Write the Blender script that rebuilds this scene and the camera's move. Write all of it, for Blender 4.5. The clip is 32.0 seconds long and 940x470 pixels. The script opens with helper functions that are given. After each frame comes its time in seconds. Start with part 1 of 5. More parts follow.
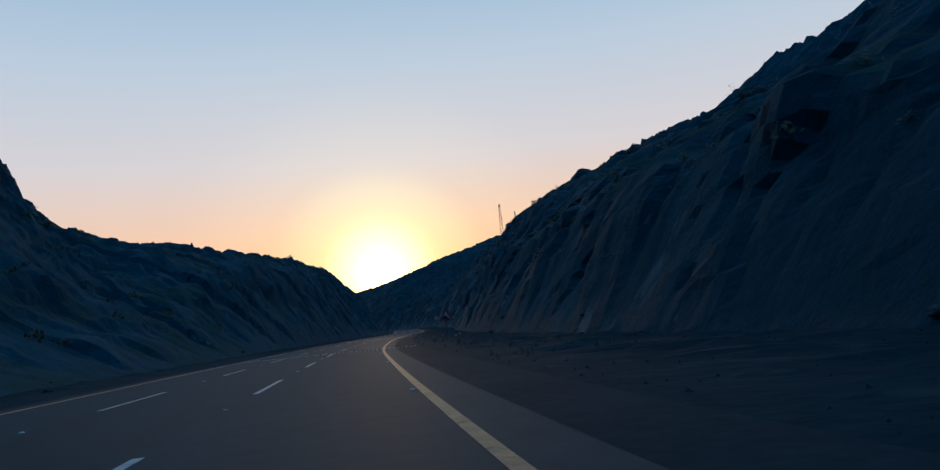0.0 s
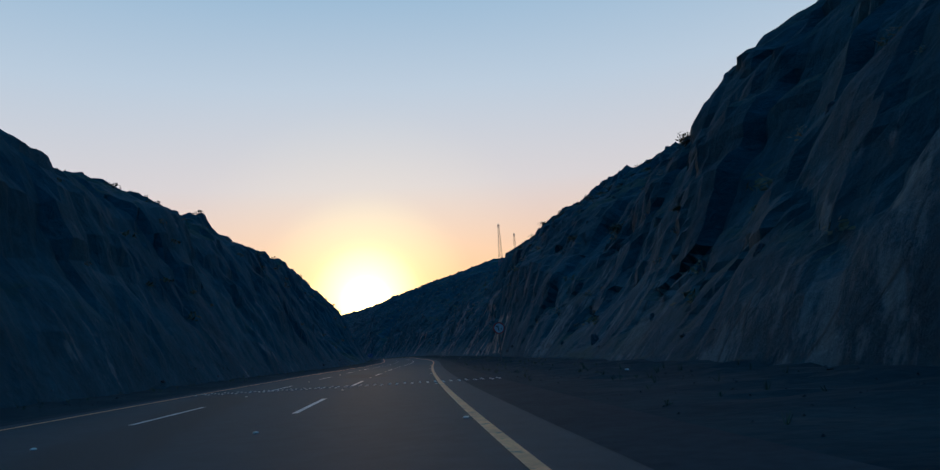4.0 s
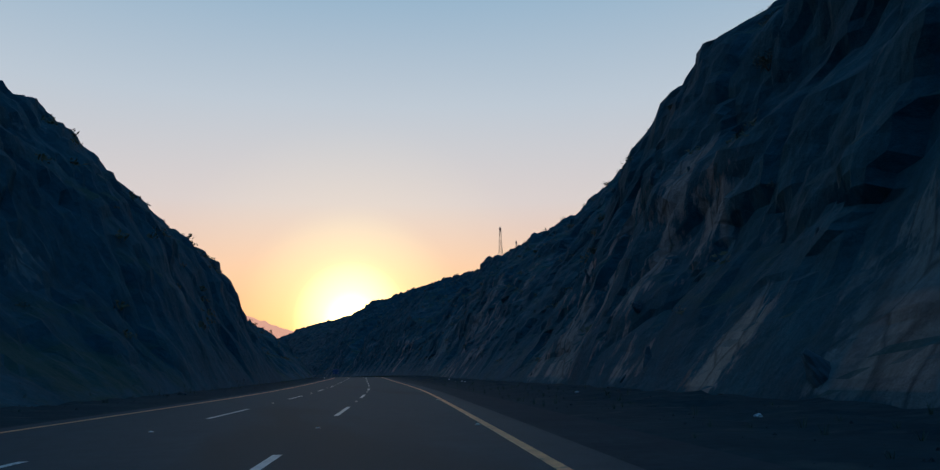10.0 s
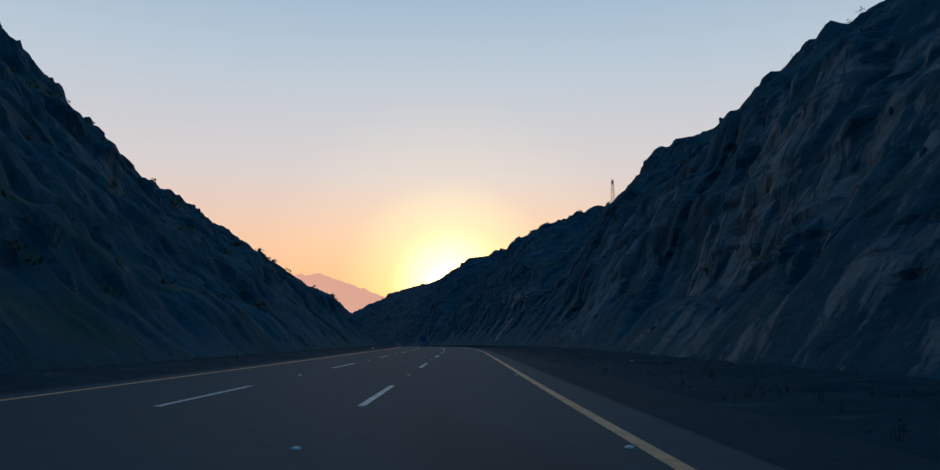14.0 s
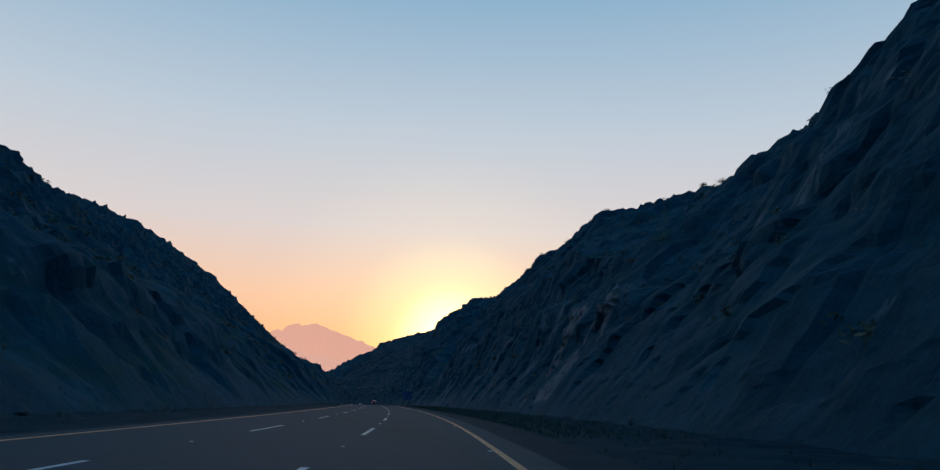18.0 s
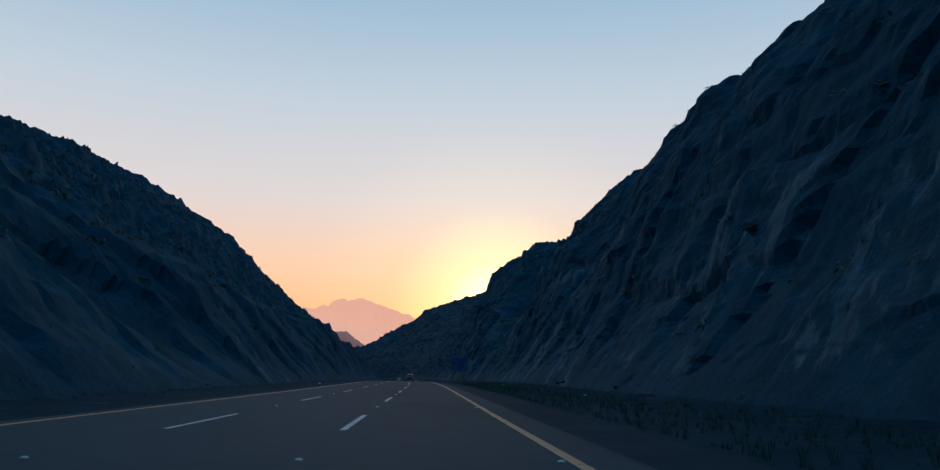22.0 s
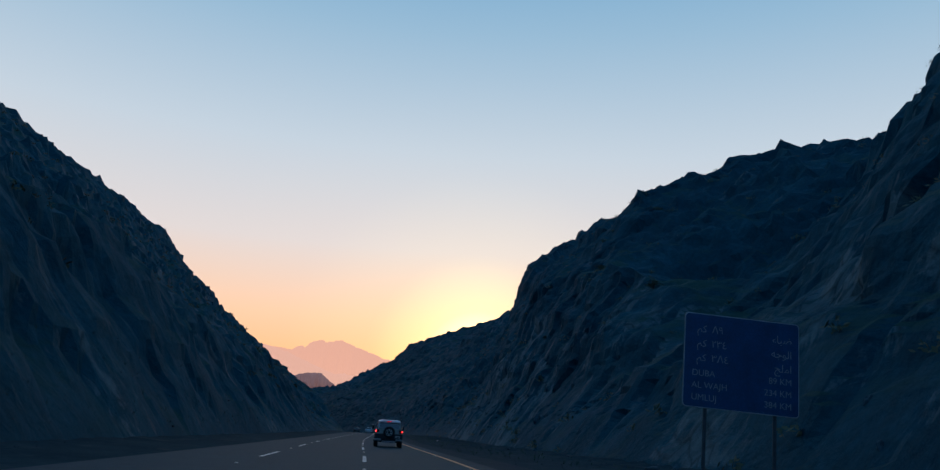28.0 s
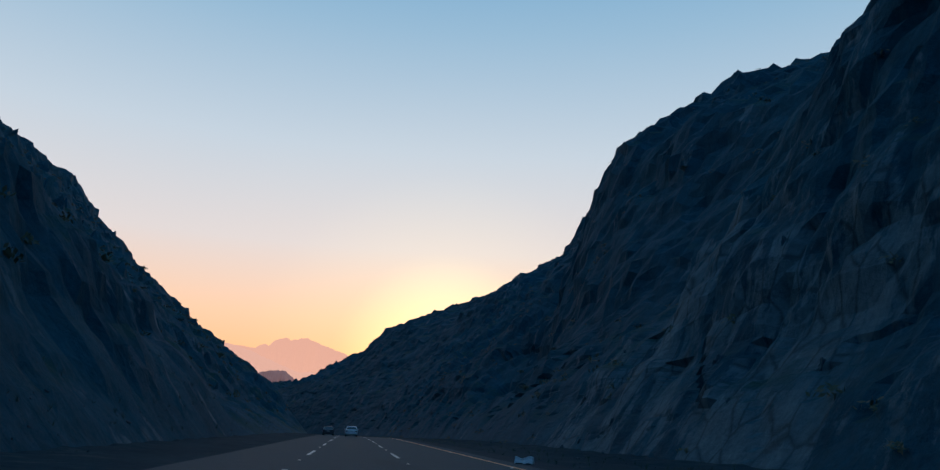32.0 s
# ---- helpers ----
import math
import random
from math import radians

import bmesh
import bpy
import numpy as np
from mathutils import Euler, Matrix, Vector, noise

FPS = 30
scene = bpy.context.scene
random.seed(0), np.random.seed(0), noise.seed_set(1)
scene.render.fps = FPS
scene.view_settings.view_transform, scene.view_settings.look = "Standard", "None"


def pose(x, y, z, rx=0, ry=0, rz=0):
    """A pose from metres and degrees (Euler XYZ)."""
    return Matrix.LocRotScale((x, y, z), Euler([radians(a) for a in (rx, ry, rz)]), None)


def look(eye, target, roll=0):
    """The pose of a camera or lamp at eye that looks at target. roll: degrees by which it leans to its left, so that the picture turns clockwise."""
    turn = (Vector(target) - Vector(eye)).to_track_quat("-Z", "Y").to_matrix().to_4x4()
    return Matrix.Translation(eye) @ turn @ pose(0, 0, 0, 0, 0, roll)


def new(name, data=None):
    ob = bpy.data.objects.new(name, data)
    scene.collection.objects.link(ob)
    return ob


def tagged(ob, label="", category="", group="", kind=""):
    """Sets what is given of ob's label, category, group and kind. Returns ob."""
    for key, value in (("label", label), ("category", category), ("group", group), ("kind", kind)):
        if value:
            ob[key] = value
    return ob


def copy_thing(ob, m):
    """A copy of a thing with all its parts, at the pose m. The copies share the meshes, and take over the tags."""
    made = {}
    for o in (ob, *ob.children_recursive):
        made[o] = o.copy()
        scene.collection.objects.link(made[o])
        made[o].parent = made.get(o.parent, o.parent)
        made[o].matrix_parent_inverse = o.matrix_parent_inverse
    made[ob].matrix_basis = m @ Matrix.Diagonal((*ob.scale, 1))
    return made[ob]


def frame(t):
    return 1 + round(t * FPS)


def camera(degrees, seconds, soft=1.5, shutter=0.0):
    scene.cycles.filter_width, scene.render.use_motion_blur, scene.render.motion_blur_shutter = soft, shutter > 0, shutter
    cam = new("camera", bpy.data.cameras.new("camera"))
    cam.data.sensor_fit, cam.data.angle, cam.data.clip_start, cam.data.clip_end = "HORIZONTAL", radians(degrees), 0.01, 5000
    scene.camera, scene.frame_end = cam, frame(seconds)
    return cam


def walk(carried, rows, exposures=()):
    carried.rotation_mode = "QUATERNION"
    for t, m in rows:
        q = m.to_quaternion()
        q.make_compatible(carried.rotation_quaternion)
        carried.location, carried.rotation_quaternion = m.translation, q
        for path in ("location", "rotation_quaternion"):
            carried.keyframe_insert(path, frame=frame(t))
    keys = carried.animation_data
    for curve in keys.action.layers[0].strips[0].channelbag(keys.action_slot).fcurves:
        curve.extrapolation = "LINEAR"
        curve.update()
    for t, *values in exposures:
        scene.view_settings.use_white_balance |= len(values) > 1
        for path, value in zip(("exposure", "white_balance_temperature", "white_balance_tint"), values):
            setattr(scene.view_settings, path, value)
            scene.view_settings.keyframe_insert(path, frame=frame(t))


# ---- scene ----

# ---- camera and its way ----
cam = camera(62.54, 32.0, soft=1.3)
# seconds, place in metres, tilt, lean and heading in degrees
PATH = [
    (0, -90.74, -0.04, 0.029, 96.70, 5.67, -16.05),
    (0.5, -89.22, 11.98, 0.043, 97.13, 5.74, -18.27),
    (1, -87.59, 23.98, 0.072, 97.60, 5.68, -20.36),
    (1.5, -85.91, 36.00, 0.087, 98.04, 3.27, -20.55),
    (2, -84.16, 48.04, 0.087, 97.45, 2.78, -18.16),
    (2.5, -81.97, 60.03, 0.102, 97.16, 0.46, -15.75),
    (4.5, -71.95, 108.27, 0.304, 100.16, 4.76, -17.22),
    (5, -69.32, 120.35, 0.392, 101.93, 2.80, -14.91),
    (5.5, -66.61, 132.30, 0.478, 102.73, 0.86, -14.14),
    (6, -63.81, 144.01, 0.536, 102.20, -0.06, -15.04),
    (6.5, -60.96, 155.50, 0.580, 102.47, 0.45, -17.54),
    (7, -58.10, 166.76, 0.609, 102.35, 0.14, -18.43),
    (7.5, -55.26, 177.80, 0.623, 102.36, -0.39, -18.68),
    (8, -52.45, 188.66, 0.638, 102.02, -0.48, -19.27),
    (8.5, -49.66, 199.39, 0.667, 101.59, 0.59, -18.32),
    (9, -46.88, 210.10, 0.711, 101.61, 0.87, -16.56),
    (9.5, -44.08, 220.92, 0.754, 100.83, 0.83, -16.88),
    (10, -41.27, 231.91, 0.797, 100.42, 0.99, -18.54),
    (10.5, -38.53, 243.09, 0.855, 100.56, 0.48, -19.63),
    (11, -35.87, 254.42, 0.913, 100.38, 1.09, -20.22),
    (11.5, -33.20, 265.83, 0.972, 99.67, 1.69, -21.79),
    (12, -30.65, 277.30, 1.044, 99.32, 1.47, -23.63),
    (12.5, -28.19, 288.83, 1.131, 99.03, 0.44, -24.09),
    (13, -25.84, 300.40, 1.218, 97.28, 0.43, -21.15),
    (13.5, -23.59, 312.07, 1.319, 96.35, -0.14, -14.51),
    (14, -21.39, 323.83, 1.421, 98.26, 0.07, -11.39),
    (14.5, -19.15, 335.66, 1.522, 99.77, -0.34, -10.19),
    (15, -16.88, 347.51, 1.624, 102.66, -2.01, -10.17),
    (15.5, -14.63, 359.37, 1.725, 103.66, -1.21, -10.15),
    (17.5, -5.45, 406.74, 2.262, 103.13, -1.52, -11.29),
    (18, -3.44, 418.79, 2.335, 102.48, -1.95, -11.53),
    (18.5, -1.57, 430.93, 2.407, 102.05, -2.32, -10.28),
    (19, 0.20, 443.12, 2.465, 101.92, -0.91, -8.62),
    (19.5, 1.78, 455.33, 2.523, 100.70, -0.30, -7.81),
    (20, 3.25, 467.55, 2.567, 99.45, -1.39, -8.10),
    (20.5, 4.60, 479.78, 2.610, 98.71, -1.36, -8.57),
    (21, 5.79, 492.00, 2.654, 99.00, 0.24, -8.78),
    (21.5, 6.86, 504.22, 2.683, 99.79, 0.17, -7.93),
    (22, 7.80, 516.39, 2.712, 100.39, -0.75, -8.00),
    (22.5, 8.71, 528.45, 2.726, 100.52, -1.01, -9.44),
    (23, 9.63, 540.37, 2.755, 100.93, 0.83, -9.88),
    (23.5, 10.77, 552.12, 2.769, 101.15, 2.37, -10.06),
    (24, 11.86, 563.72, 2.784, 101.46, 2.85, -10.45),
    (24.5, 12.89, 575.20, 2.813, 101.74, 1.85, -10.80),
    (25, 13.80, 586.64, 2.827, 101.87, 1.37, -10.29),
    (25.5, 14.56, 598.07, 2.842, 102.50, -0.15, -9.08),
    (27.5, 16.50, 644.38, 2.914, 104.39, -2.07, -10.25),
    (28, 16.57, 656.24, 2.871, 104.14, -3.28, -9.60),
    (28.5, 16.34, 668.20, 2.813, 102.64, -3.98, -5.34),
    (29, 16.12, 680.27, 2.755, 100.73, -3.78, -0.61),
    (29.5, 16.04, 692.39, 2.683, 100.86, -2.81, -3.96),
    (30, 16.01, 704.57, 2.595, 100.14, -0.51, -7.99),
    (30.5, 16.43, 716.78, 2.494, 99.31, -0.91, -8.90),
    (31, 16.91, 729.00, 2.392, 99.68, -0.91, -9.62),
    (31.5, 17.60, 741.21, 2.276, 101.88, -0.76, -10.71),
    (32, 18.31, 753.41, 2.175, 104.13, -2.40, -11.97),
]
walk(cam, [(t, pose(x, y, z, rx, ry, rz)) for t, x, y, z, rx, ry, rz in PATH],
     [(0, 0.04, 6050, 8), (3, 0.05, 6050, 8), (6, 0.03, 6250, 9), (10, 0.0, 6480, 10), (15, 0.03, 6400, 9), (20, 0.08, 6450, 10), (23, 0.15, 6450, 9), (32, 0.18, 6450, 9)])

# ---- sky, sun ----
SUN_AZ, SUN_EL = 9.9, 4.3          # degrees east of the y axis, above the level
SUN_DIR = Vector((math.sin(radians(SUN_AZ)) * math.cos(radians(SUN_EL)), math.cos(radians(SUN_AZ)) * math.cos(radians(SUN_EL)), math.sin(radians(SUN_EL))))


def ramp(nodes, stops, mode="EASE"):
    n = nodes.new("ShaderNodeValToRGB")
    n.color_ramp.interpolation = mode
    e = n.color_ramp.elements
    while len(e) < len(stops):
        e.new(0.5)
    for el, (p, c) in zip(e, stops):
        el.position, el.color = p, (*c, 1)
    return n


def make_sky():
    world = bpy.data.worlds.new("evening_sky")
    scene.world = world
    world.use_nodes = True
    nt = world.node_tree
    nt.nodes.clear()
    N, L = nt.nodes, nt.links
    co = N.new("ShaderNodeTexCoord")
    sep = N.new("ShaderNodeSeparateXYZ")
    L.new(co.outputs["Generated"], sep.inputs[0])
    # colour by height over the level
    high = ramp(N, SKY_HIGH, "LINEAR")
    L.new(sep.outputs[2], high.inputs[0])
    # angle from the sun
    dot = N.new("ShaderNodeVectorMath")
    dot.operation = "DOT_PRODUCT"
    dot.inputs[1].default_value = SUN_DIR
    L.new(co.outputs["Generated"], dot.inputs[0])
    arc = N.new("ShaderNodeMath")
    arc.operation = "ARCCOSINE"
    arc.use_clamp = False
    L.new(dot.outputs["Value"], arc.inputs[0])
    div = N.new("ShaderNodeMath")
    div.operation = "DIVIDE"
    div.inputs[1].default_value = math.pi
    L.new(arc.outputs[0], div.inputs[0])
    # away from the sun the dusk sky is a deep blue
    far = ramp(N, [(0.24, (0, 0, 0)), (0.52, (1, 1, 1))], "EASE")
    L.new(div.outputs[0], far.inputs[0])
    mul = N.new("ShaderNodeMixRGB")
    L.new(far.outputs[0], mul.inputs[0])
    L.new(high.outputs[0], mul.inputs[1])
    mul.inputs[2].default_value = (*SKY_BACK, 1)
    # haze lit round the sun
    glow = ramp(N, SKY_GLOW, "LINEAR")
    L.new(div.outputs[0], glow.inputs[0])
    add = N.new("ShaderNodeMixRGB")
    add.blend_type = "ADD"
    add.inputs[0].default_value = 1
    L.new(mul.outputs[0], add.inputs[1])
    L.new(glow.outputs[0], add.inputs[2])
    b1 = N.new("ShaderNodeBackground")
    L.new(add.outputs[0], b1.inputs[0])
    b1.inputs[1].default_value = SKY_STRENGTH
    sky = N.new("ShaderNodeTexSky")
    sky.sky_type, sky.sun_disc = "NISHITA", False
    sky.sun_elevation, sky.sun_rotation = radians(SUN_EL), radians(SUN_AZ)
    sky.dust_density = 2.0
    b2 = N.new("ShaderNodeBackground")
    L.new(sky.outputs[0], b2.inputs[0])
    b2.inputs[1].default_value = 0.002
    both = N.new("ShaderNodeAddShader")
    L.new(b1.outputs[0], both.inputs[0])
    L.new(b2.outputs[0], both.inputs[1])
    out = N.new("ShaderNodeOutputWorld")
    L.new(both.outputs[0], out.inputs[0])


SKY_STRENGTH = 1.0
SKY_BACK = (0.055, 0.18, 0.40)
SKY_HIGH = [(0.0, (0.90, 0.38, 0.14)), (0.06, (0.95, 0.46, 0.20)), (0.13, (0.90, 0.56, 0.37)), (0.22, (0.68, 0.615, 0.605)),
            (0.34, (0.50, 0.575, 0.655)), (0.48, (0.28, 0.44, 0.59)), (0.62, (0.09, 0.30, 0.52)), (1.0, (0.02, 0.20, 0.44))]
SKY_GLOW = [(0.0, (4.0, 3.3, 1.4)), (0.012, (1.5, 1.25, 0.5)), (0.024, (0.30, 0.31, 0.09)), (0.045, (0.08, 0.06, 0.01)), (0.08, (0.012, 0.006, 0.0)),
            (0.12, (0.0, 0.0, 0.0))]
make_sky()
sun_data = bpy.data.lights.new("sun", "SUN")
sun_data.energy, sun_data.angle, sun_data.color = 0.15, radians(0.6), (1.0, 0.62, 0.32)
sun = new("sun", sun_data)
sun.matrix_world = look((0, 0, 300), Vector((0, 0, 300)) - SUN_DIR)

# ---- materials ----
def material(name, colour, rough=0.8, metal=0.0, colour2=None, scale=1.0, detail=6.0, bump=0.0, bump_scale=None, spots=None, stretch=(1, 1, 1), per_object=0.0):
    """A surface with two scales of colour change and relief; scale in waves a metre."""
    m = bpy.data.materials.new(name)
    m.use_nodes = True
    nt = m.node_tree
    N, L = nt.nodes, nt.links
    p = N["Principled BSDF"]
    p.inputs["Roughness"].default_value, p.inputs["Metallic"].default_value = rough, metal
    co = N.new("ShaderNodeTexCoord")
    mp = N.new("ShaderNodeMapping")
    mp.inputs["Scale"].default_value = stretch
    L.new(co.outputs["Object"], mp.inputs[0])
    big = N.new("ShaderNodeTexNoise")
    big.inputs["Scale"].default_value, big.inputs["Detail"].default_value = scale, detail
    L.new(mp.outputs[0], big.inputs["Vector"])
    c2 = colour2 or tuple(c * 0.72 for c in colour)
    r = ramp(N, [(0.32, c2), (0.68, colour)], "LINEAR")
    L.new(big.outputs["Fac"], r.inputs[0])
    last = r.outputs[0]
    small = N.new("ShaderNodeTexNoise")
    small.inputs["Scale"].default_value, small.inputs["Detail"].default_value = scale * 9, 4
    L.new(mp.outputs[0], small.inputs["Vector"])
    g = ramp(N, [(0.3, (0.78, 0.78, 0.78)), (0.7, (1.12, 1.12, 1.12))], "LINEAR")
    L.new(small.outputs["Fac"], g.inputs[0])
    mul = N.new("ShaderNodeMixRGB")
    mul.blend_type = "MULTIPLY"
    mul.inputs[0].default_value = 0.8
    L.new(last, mul.inputs[1])
    L.new(g.outputs[0], mul.inputs[2])
    last = mul.outputs[0]
    if spots:
        col, sc, lo, hi, st = spots
        mp2 = N.new("ShaderNodeMapping")
        mp2.inputs["Scale"].default_value = st
        L.new(co.outputs["Object"], mp2.inputs[0])
        sp = N.new("ShaderNodeTexNoise")
        sp.inputs["Scale"].default_value, sp.inputs["Detail"].default_value = sc, 5
        L.new(mp2.outputs[0], sp.inputs["Vector"])
        sr = ramp(N, [(lo, (0, 0, 0)), (hi, (1, 1, 1))], "LINEAR")
        L.new(sp.outputs["Fac"], sr.inputs[0])
        mx = N.new("ShaderNodeMixRGB")
        L.new(sr.outputs[0], mx.inputs[0])
        L.new(last, mx.inputs[1])
        mx.inputs[2].default_value = (*col, 1)
        last = mx.outputs[0]
    if per_object:
        info = N.new("ShaderNodeObjectInfo")
        rr = ramp(N, [(0.0, (1 - per_object,) * 3), (1.0, (1 + per_object,) * 3)], "LINEAR")
        L.new(info.outputs["Random"], rr.inputs[0])
        m3 = N.new("ShaderNodeMixRGB")
        m3.blend_type = "MULTIPLY"
        m3.inputs[0].default_value = 1
        L.new(last, m3.inputs[1])
        L.new(rr.outputs[0], m3.inputs[2])
        last = m3.outputs[0]
    L.new(last, p.inputs["Base Color"])
    if bump:
        bt = N.new("ShaderNodeTexNoise")
        bt.inputs["Scale"].default_value, bt.inputs["Detail"].default_value = bump_scale or scale * 6, 8
        L.new(mp.outputs[0], bt.inputs["Vector"])
        b = N.new("ShaderNodeBump")
        b.inputs["Strength"].default_value, b.inputs["Distance"].default_value = 1.0, bump
        L.new(bt.outputs["Fac"], b.inputs["Height"])
        L.new(b.outputs[0], p.inputs["Normal"])
    return m


def glowing(name, colour, strength):
    m = material(name, colour, 0.3)
    p = m.node_tree.nodes["Principled BSDF"]
    p.inputs["Emission Color"].default_value, p.inputs["Emission Strength"].default_value = (*colour, 1), strength
    return m


def glass_like(name, colour, rough=0.03):
    m = bpy.data.materials.new(name)
    m.use_nodes = True
    p = m.node_tree.nodes["Principled BSDF"]
    p.inputs["Base Color"].default_value, p.inputs["Roughness"].default_value = (*colour, 1), rough
    p.inputs["IOR"].default_value = 1.9
    return m


def rock_material(name, dark, light, slab, grass, tan, brown):
    """Weathered rock, its colour darkened and blued for the dusk shade, with slabs of bare paler stone down the fall of
    the slope, and dry scrub on the flatter parts.
    """
    m = bpy.data.materials.new(name)
    m.use_nodes = True
    nt = m.node_tree
    N, L = nt.nodes, nt.links
    p = N["Principled BSDF"]
    p.inputs["Roughness"].default_value = 0.92
    p.inputs["Specular IOR Level"].default_value = 0.2
    lay = N.new("ShaderNodeAttribute")
    lay.attribute_name = "lay"

    def tex(scale, detail, stretch, rough=0.6, source=None):
        mp = N.new("ShaderNodeMapping")
        mp.inputs["Scale"].default_value = stretch
        L.new(source or lay.outputs["Vector"], mp.inputs[0])
        t = N.new("ShaderNodeTexNoise")
        t.inputs["Scale"].default_value, t.inputs["Detail"].default_value, t.inputs["Roughness"].default_value = scale, detail, rough
        L.new(mp.outputs[0], t.inputs["Vector"])
        return t.outputs["Fac"]

    def mix(kind, fac, a, b):
        n = N.new("ShaderNodeMixRGB")
        n.blend_type = kind
        if isinstance(fac, float):
            n.inputs[0].default_value = fac
        else:
            L.new(fac, n.inputs[0])
        L.new(a, n.inputs[1])
        if isinstance(b, tuple):
            n.inputs[2].default_value = (*b, 1)
        else:
            L.new(b, n.inputs[2])
        return n.outputs[0]

    def math_node(op, a, b, c=None):
        n = N.new("ShaderNodeMath")
        n.operation = op
        for i, v in enumerate((a, b, c)):
            if v is None:
                continue
            if isinstance(v, (int, float)):
                n.inputs[i].default_value = v
            else:
                L.new(v, n.inputs[i])
        return n.outputs[0]

    def stops(fac, *rows):
        r = ramp(N, [(q, (v,) * 3) for q, v in rows], "LINEAR")
        L.new(fac, r.inputs[0])
        return r.outputs[0]

    # coordinates bent a little, so that streaks lean and waver
    bend = N.new("ShaderNodeTexNoise")
    bend.inputs["Scale"].default_value, bend.inputs["Detail"].default_value = 0.12, 4
    L.new(lay.outputs["Vector"], bend.inputs["Vector"])
    bent = N.new("ShaderNodeVectorMath")
    bent.operation = "MULTIPLY_ADD"
    L.new(bend.outputs["Color"], bent.inputs[0])
    bent.inputs[1].default_value = (3.0, 2.0, 3.0)
    L.new(lay.outputs["Vector"], bent.inputs[2])
    run = bent.outputs[0]
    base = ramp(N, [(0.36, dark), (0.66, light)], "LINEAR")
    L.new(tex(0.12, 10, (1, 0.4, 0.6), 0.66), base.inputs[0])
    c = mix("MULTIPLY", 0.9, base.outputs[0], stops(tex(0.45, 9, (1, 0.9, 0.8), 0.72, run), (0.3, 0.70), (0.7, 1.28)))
    geo = N.new("ShaderNodeNewGeometry")
    sep = N.new("ShaderNodeSeparateXYZ")
    L.new(geo.outputs["Normal"], sep.inputs[0])
    flat = stops(sep.outputs[2], (0.58, 0.0), (0.82, 1.0))
    # bare slabs: long down the slope, narrow along it, in scattered groups, most in the beds
    bed = N.new("ShaderNodeAttribute")
    bed.attribute_name = "bed"
    group = tex(0.045, 4, (1, 0.6, 0.9), 0.55)
    long = tex(0.32, 8, (1, 0.35, 0.38), 0.66, run)
    sum1 = math_node("MULTIPLY_ADD", group, 0.55, long)
    sum2 = math_node("MULTIPLY_ADD", math_node("MAXIMUM", bed.outputs["Fac"], -0.45), 0.2, sum1)
    torn = math_node("MULTIPLY_ADD", tex(0.9, 6, (1, 0.8, 0.7), 0.7), 0.22, sum2)
    mask = stops(torn, (0.0, 0.0), (0.93, 0.0), (0.98, 0.85), (1.0, 0.9))
    tone = stops(tex(0.8, 8, (1, 0.7, 0.4), 0.7, run), (0.3, 0.62), (0.68, 1.1))
    kind = ramp(N, [(0.0, slab), (0.16, slab), (0.28, tan), (0.42, tan), (0.55, brown)], "LINEAR")
    L.new(bed.outputs["Fac"], kind.inputs[0])
    # upright joints between the slabs
    cut = N.new("ShaderNodeTexVoronoi")
    cut.feature = "DISTANCE_TO_EDGE"
    cut.inputs["Scale"].default_value = 0.42
    cm = N.new("ShaderNodeMapping")
    cm.inputs["Scale"].default_value = (1.0, 0.7, 0.5)
    L.new(run, cm.inputs[0])
    L.new(cm.outputs[0], cut.inputs["Vector"])
    joint = stops(cut.outputs["Distance"], (0.0, 0.25), (0.05, 1.0))
    bare = mix("MULTIPLY", 0.75, mix("MULTIPLY", 1.0, kind.outputs[0], tone), joint)
    c = mix("MIX", math_node("MULTIPLY", mask, math_node("SUBTRACT", 1.0, flat)), c, bare)
    c = mix("MULTIPLY", 0.8, c, stops(tex(3.0, 6, (1, 1, 0.6), 0.7), (0.3, 0.7), (0.7, 1.25)))
    # scrub lies in bands on the flatter parts
    patch = stops(tex(0.16, 8, (0.5, 1, 1.6), 0.7), (0.46, 0.0), (0.58, 0.85))
    c = mix("MIX", mix("MULTIPLY", 1.0, flat, patch), c, grass)
    L.new(c, p.inputs["Base Color"])
    bump = N.new("ShaderNodeBump")
    bump.inputs["Strength"].default_value, bump.inputs["Distance"].default_value = 0.8, 0.32
    deep = stops(cut.outputs["Distance"], (0.0, 0.0), (0.04, 0.06), (0.5, 0.09))
    hgt = mix("ADD", 1.0, tex(0.38, 11, (1, 1, 0.85), 0.72, run), deep)
    hgt = mix("ADD", 0.30, hgt, tex(1.9, 7, (1, 1, 0.8), 0.70))
    L.new(hgt, bump.inputs["Height"])
    L.new(bump.outputs[0], p.inputs["Normal"])
    return m


# the first two colours hold the blue of the dusk shade
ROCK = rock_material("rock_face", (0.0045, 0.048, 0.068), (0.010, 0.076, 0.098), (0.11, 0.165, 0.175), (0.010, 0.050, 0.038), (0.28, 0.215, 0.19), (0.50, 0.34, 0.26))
VERGE = material("dark_stony_verge", (0.018, 0.045, 0.052), 0.95, colour2=(0.011, 0.031, 0.039), scale=0.35, bump=0.05, bump_scale=2.5, spots=((0.040, 0.060, 0.060), 0.8, 0.60, 0.70, (1, 1, 1)))
ROCK_PALE = material("broken_rock", (0.045, 0.085, 0.098), 0.9, colour2=(0.014, 0.055, 0.072), scale=0.8, bump=0.12, bump_scale=1.6, stretch=(1, 1, 0.4), per_object=0.25)
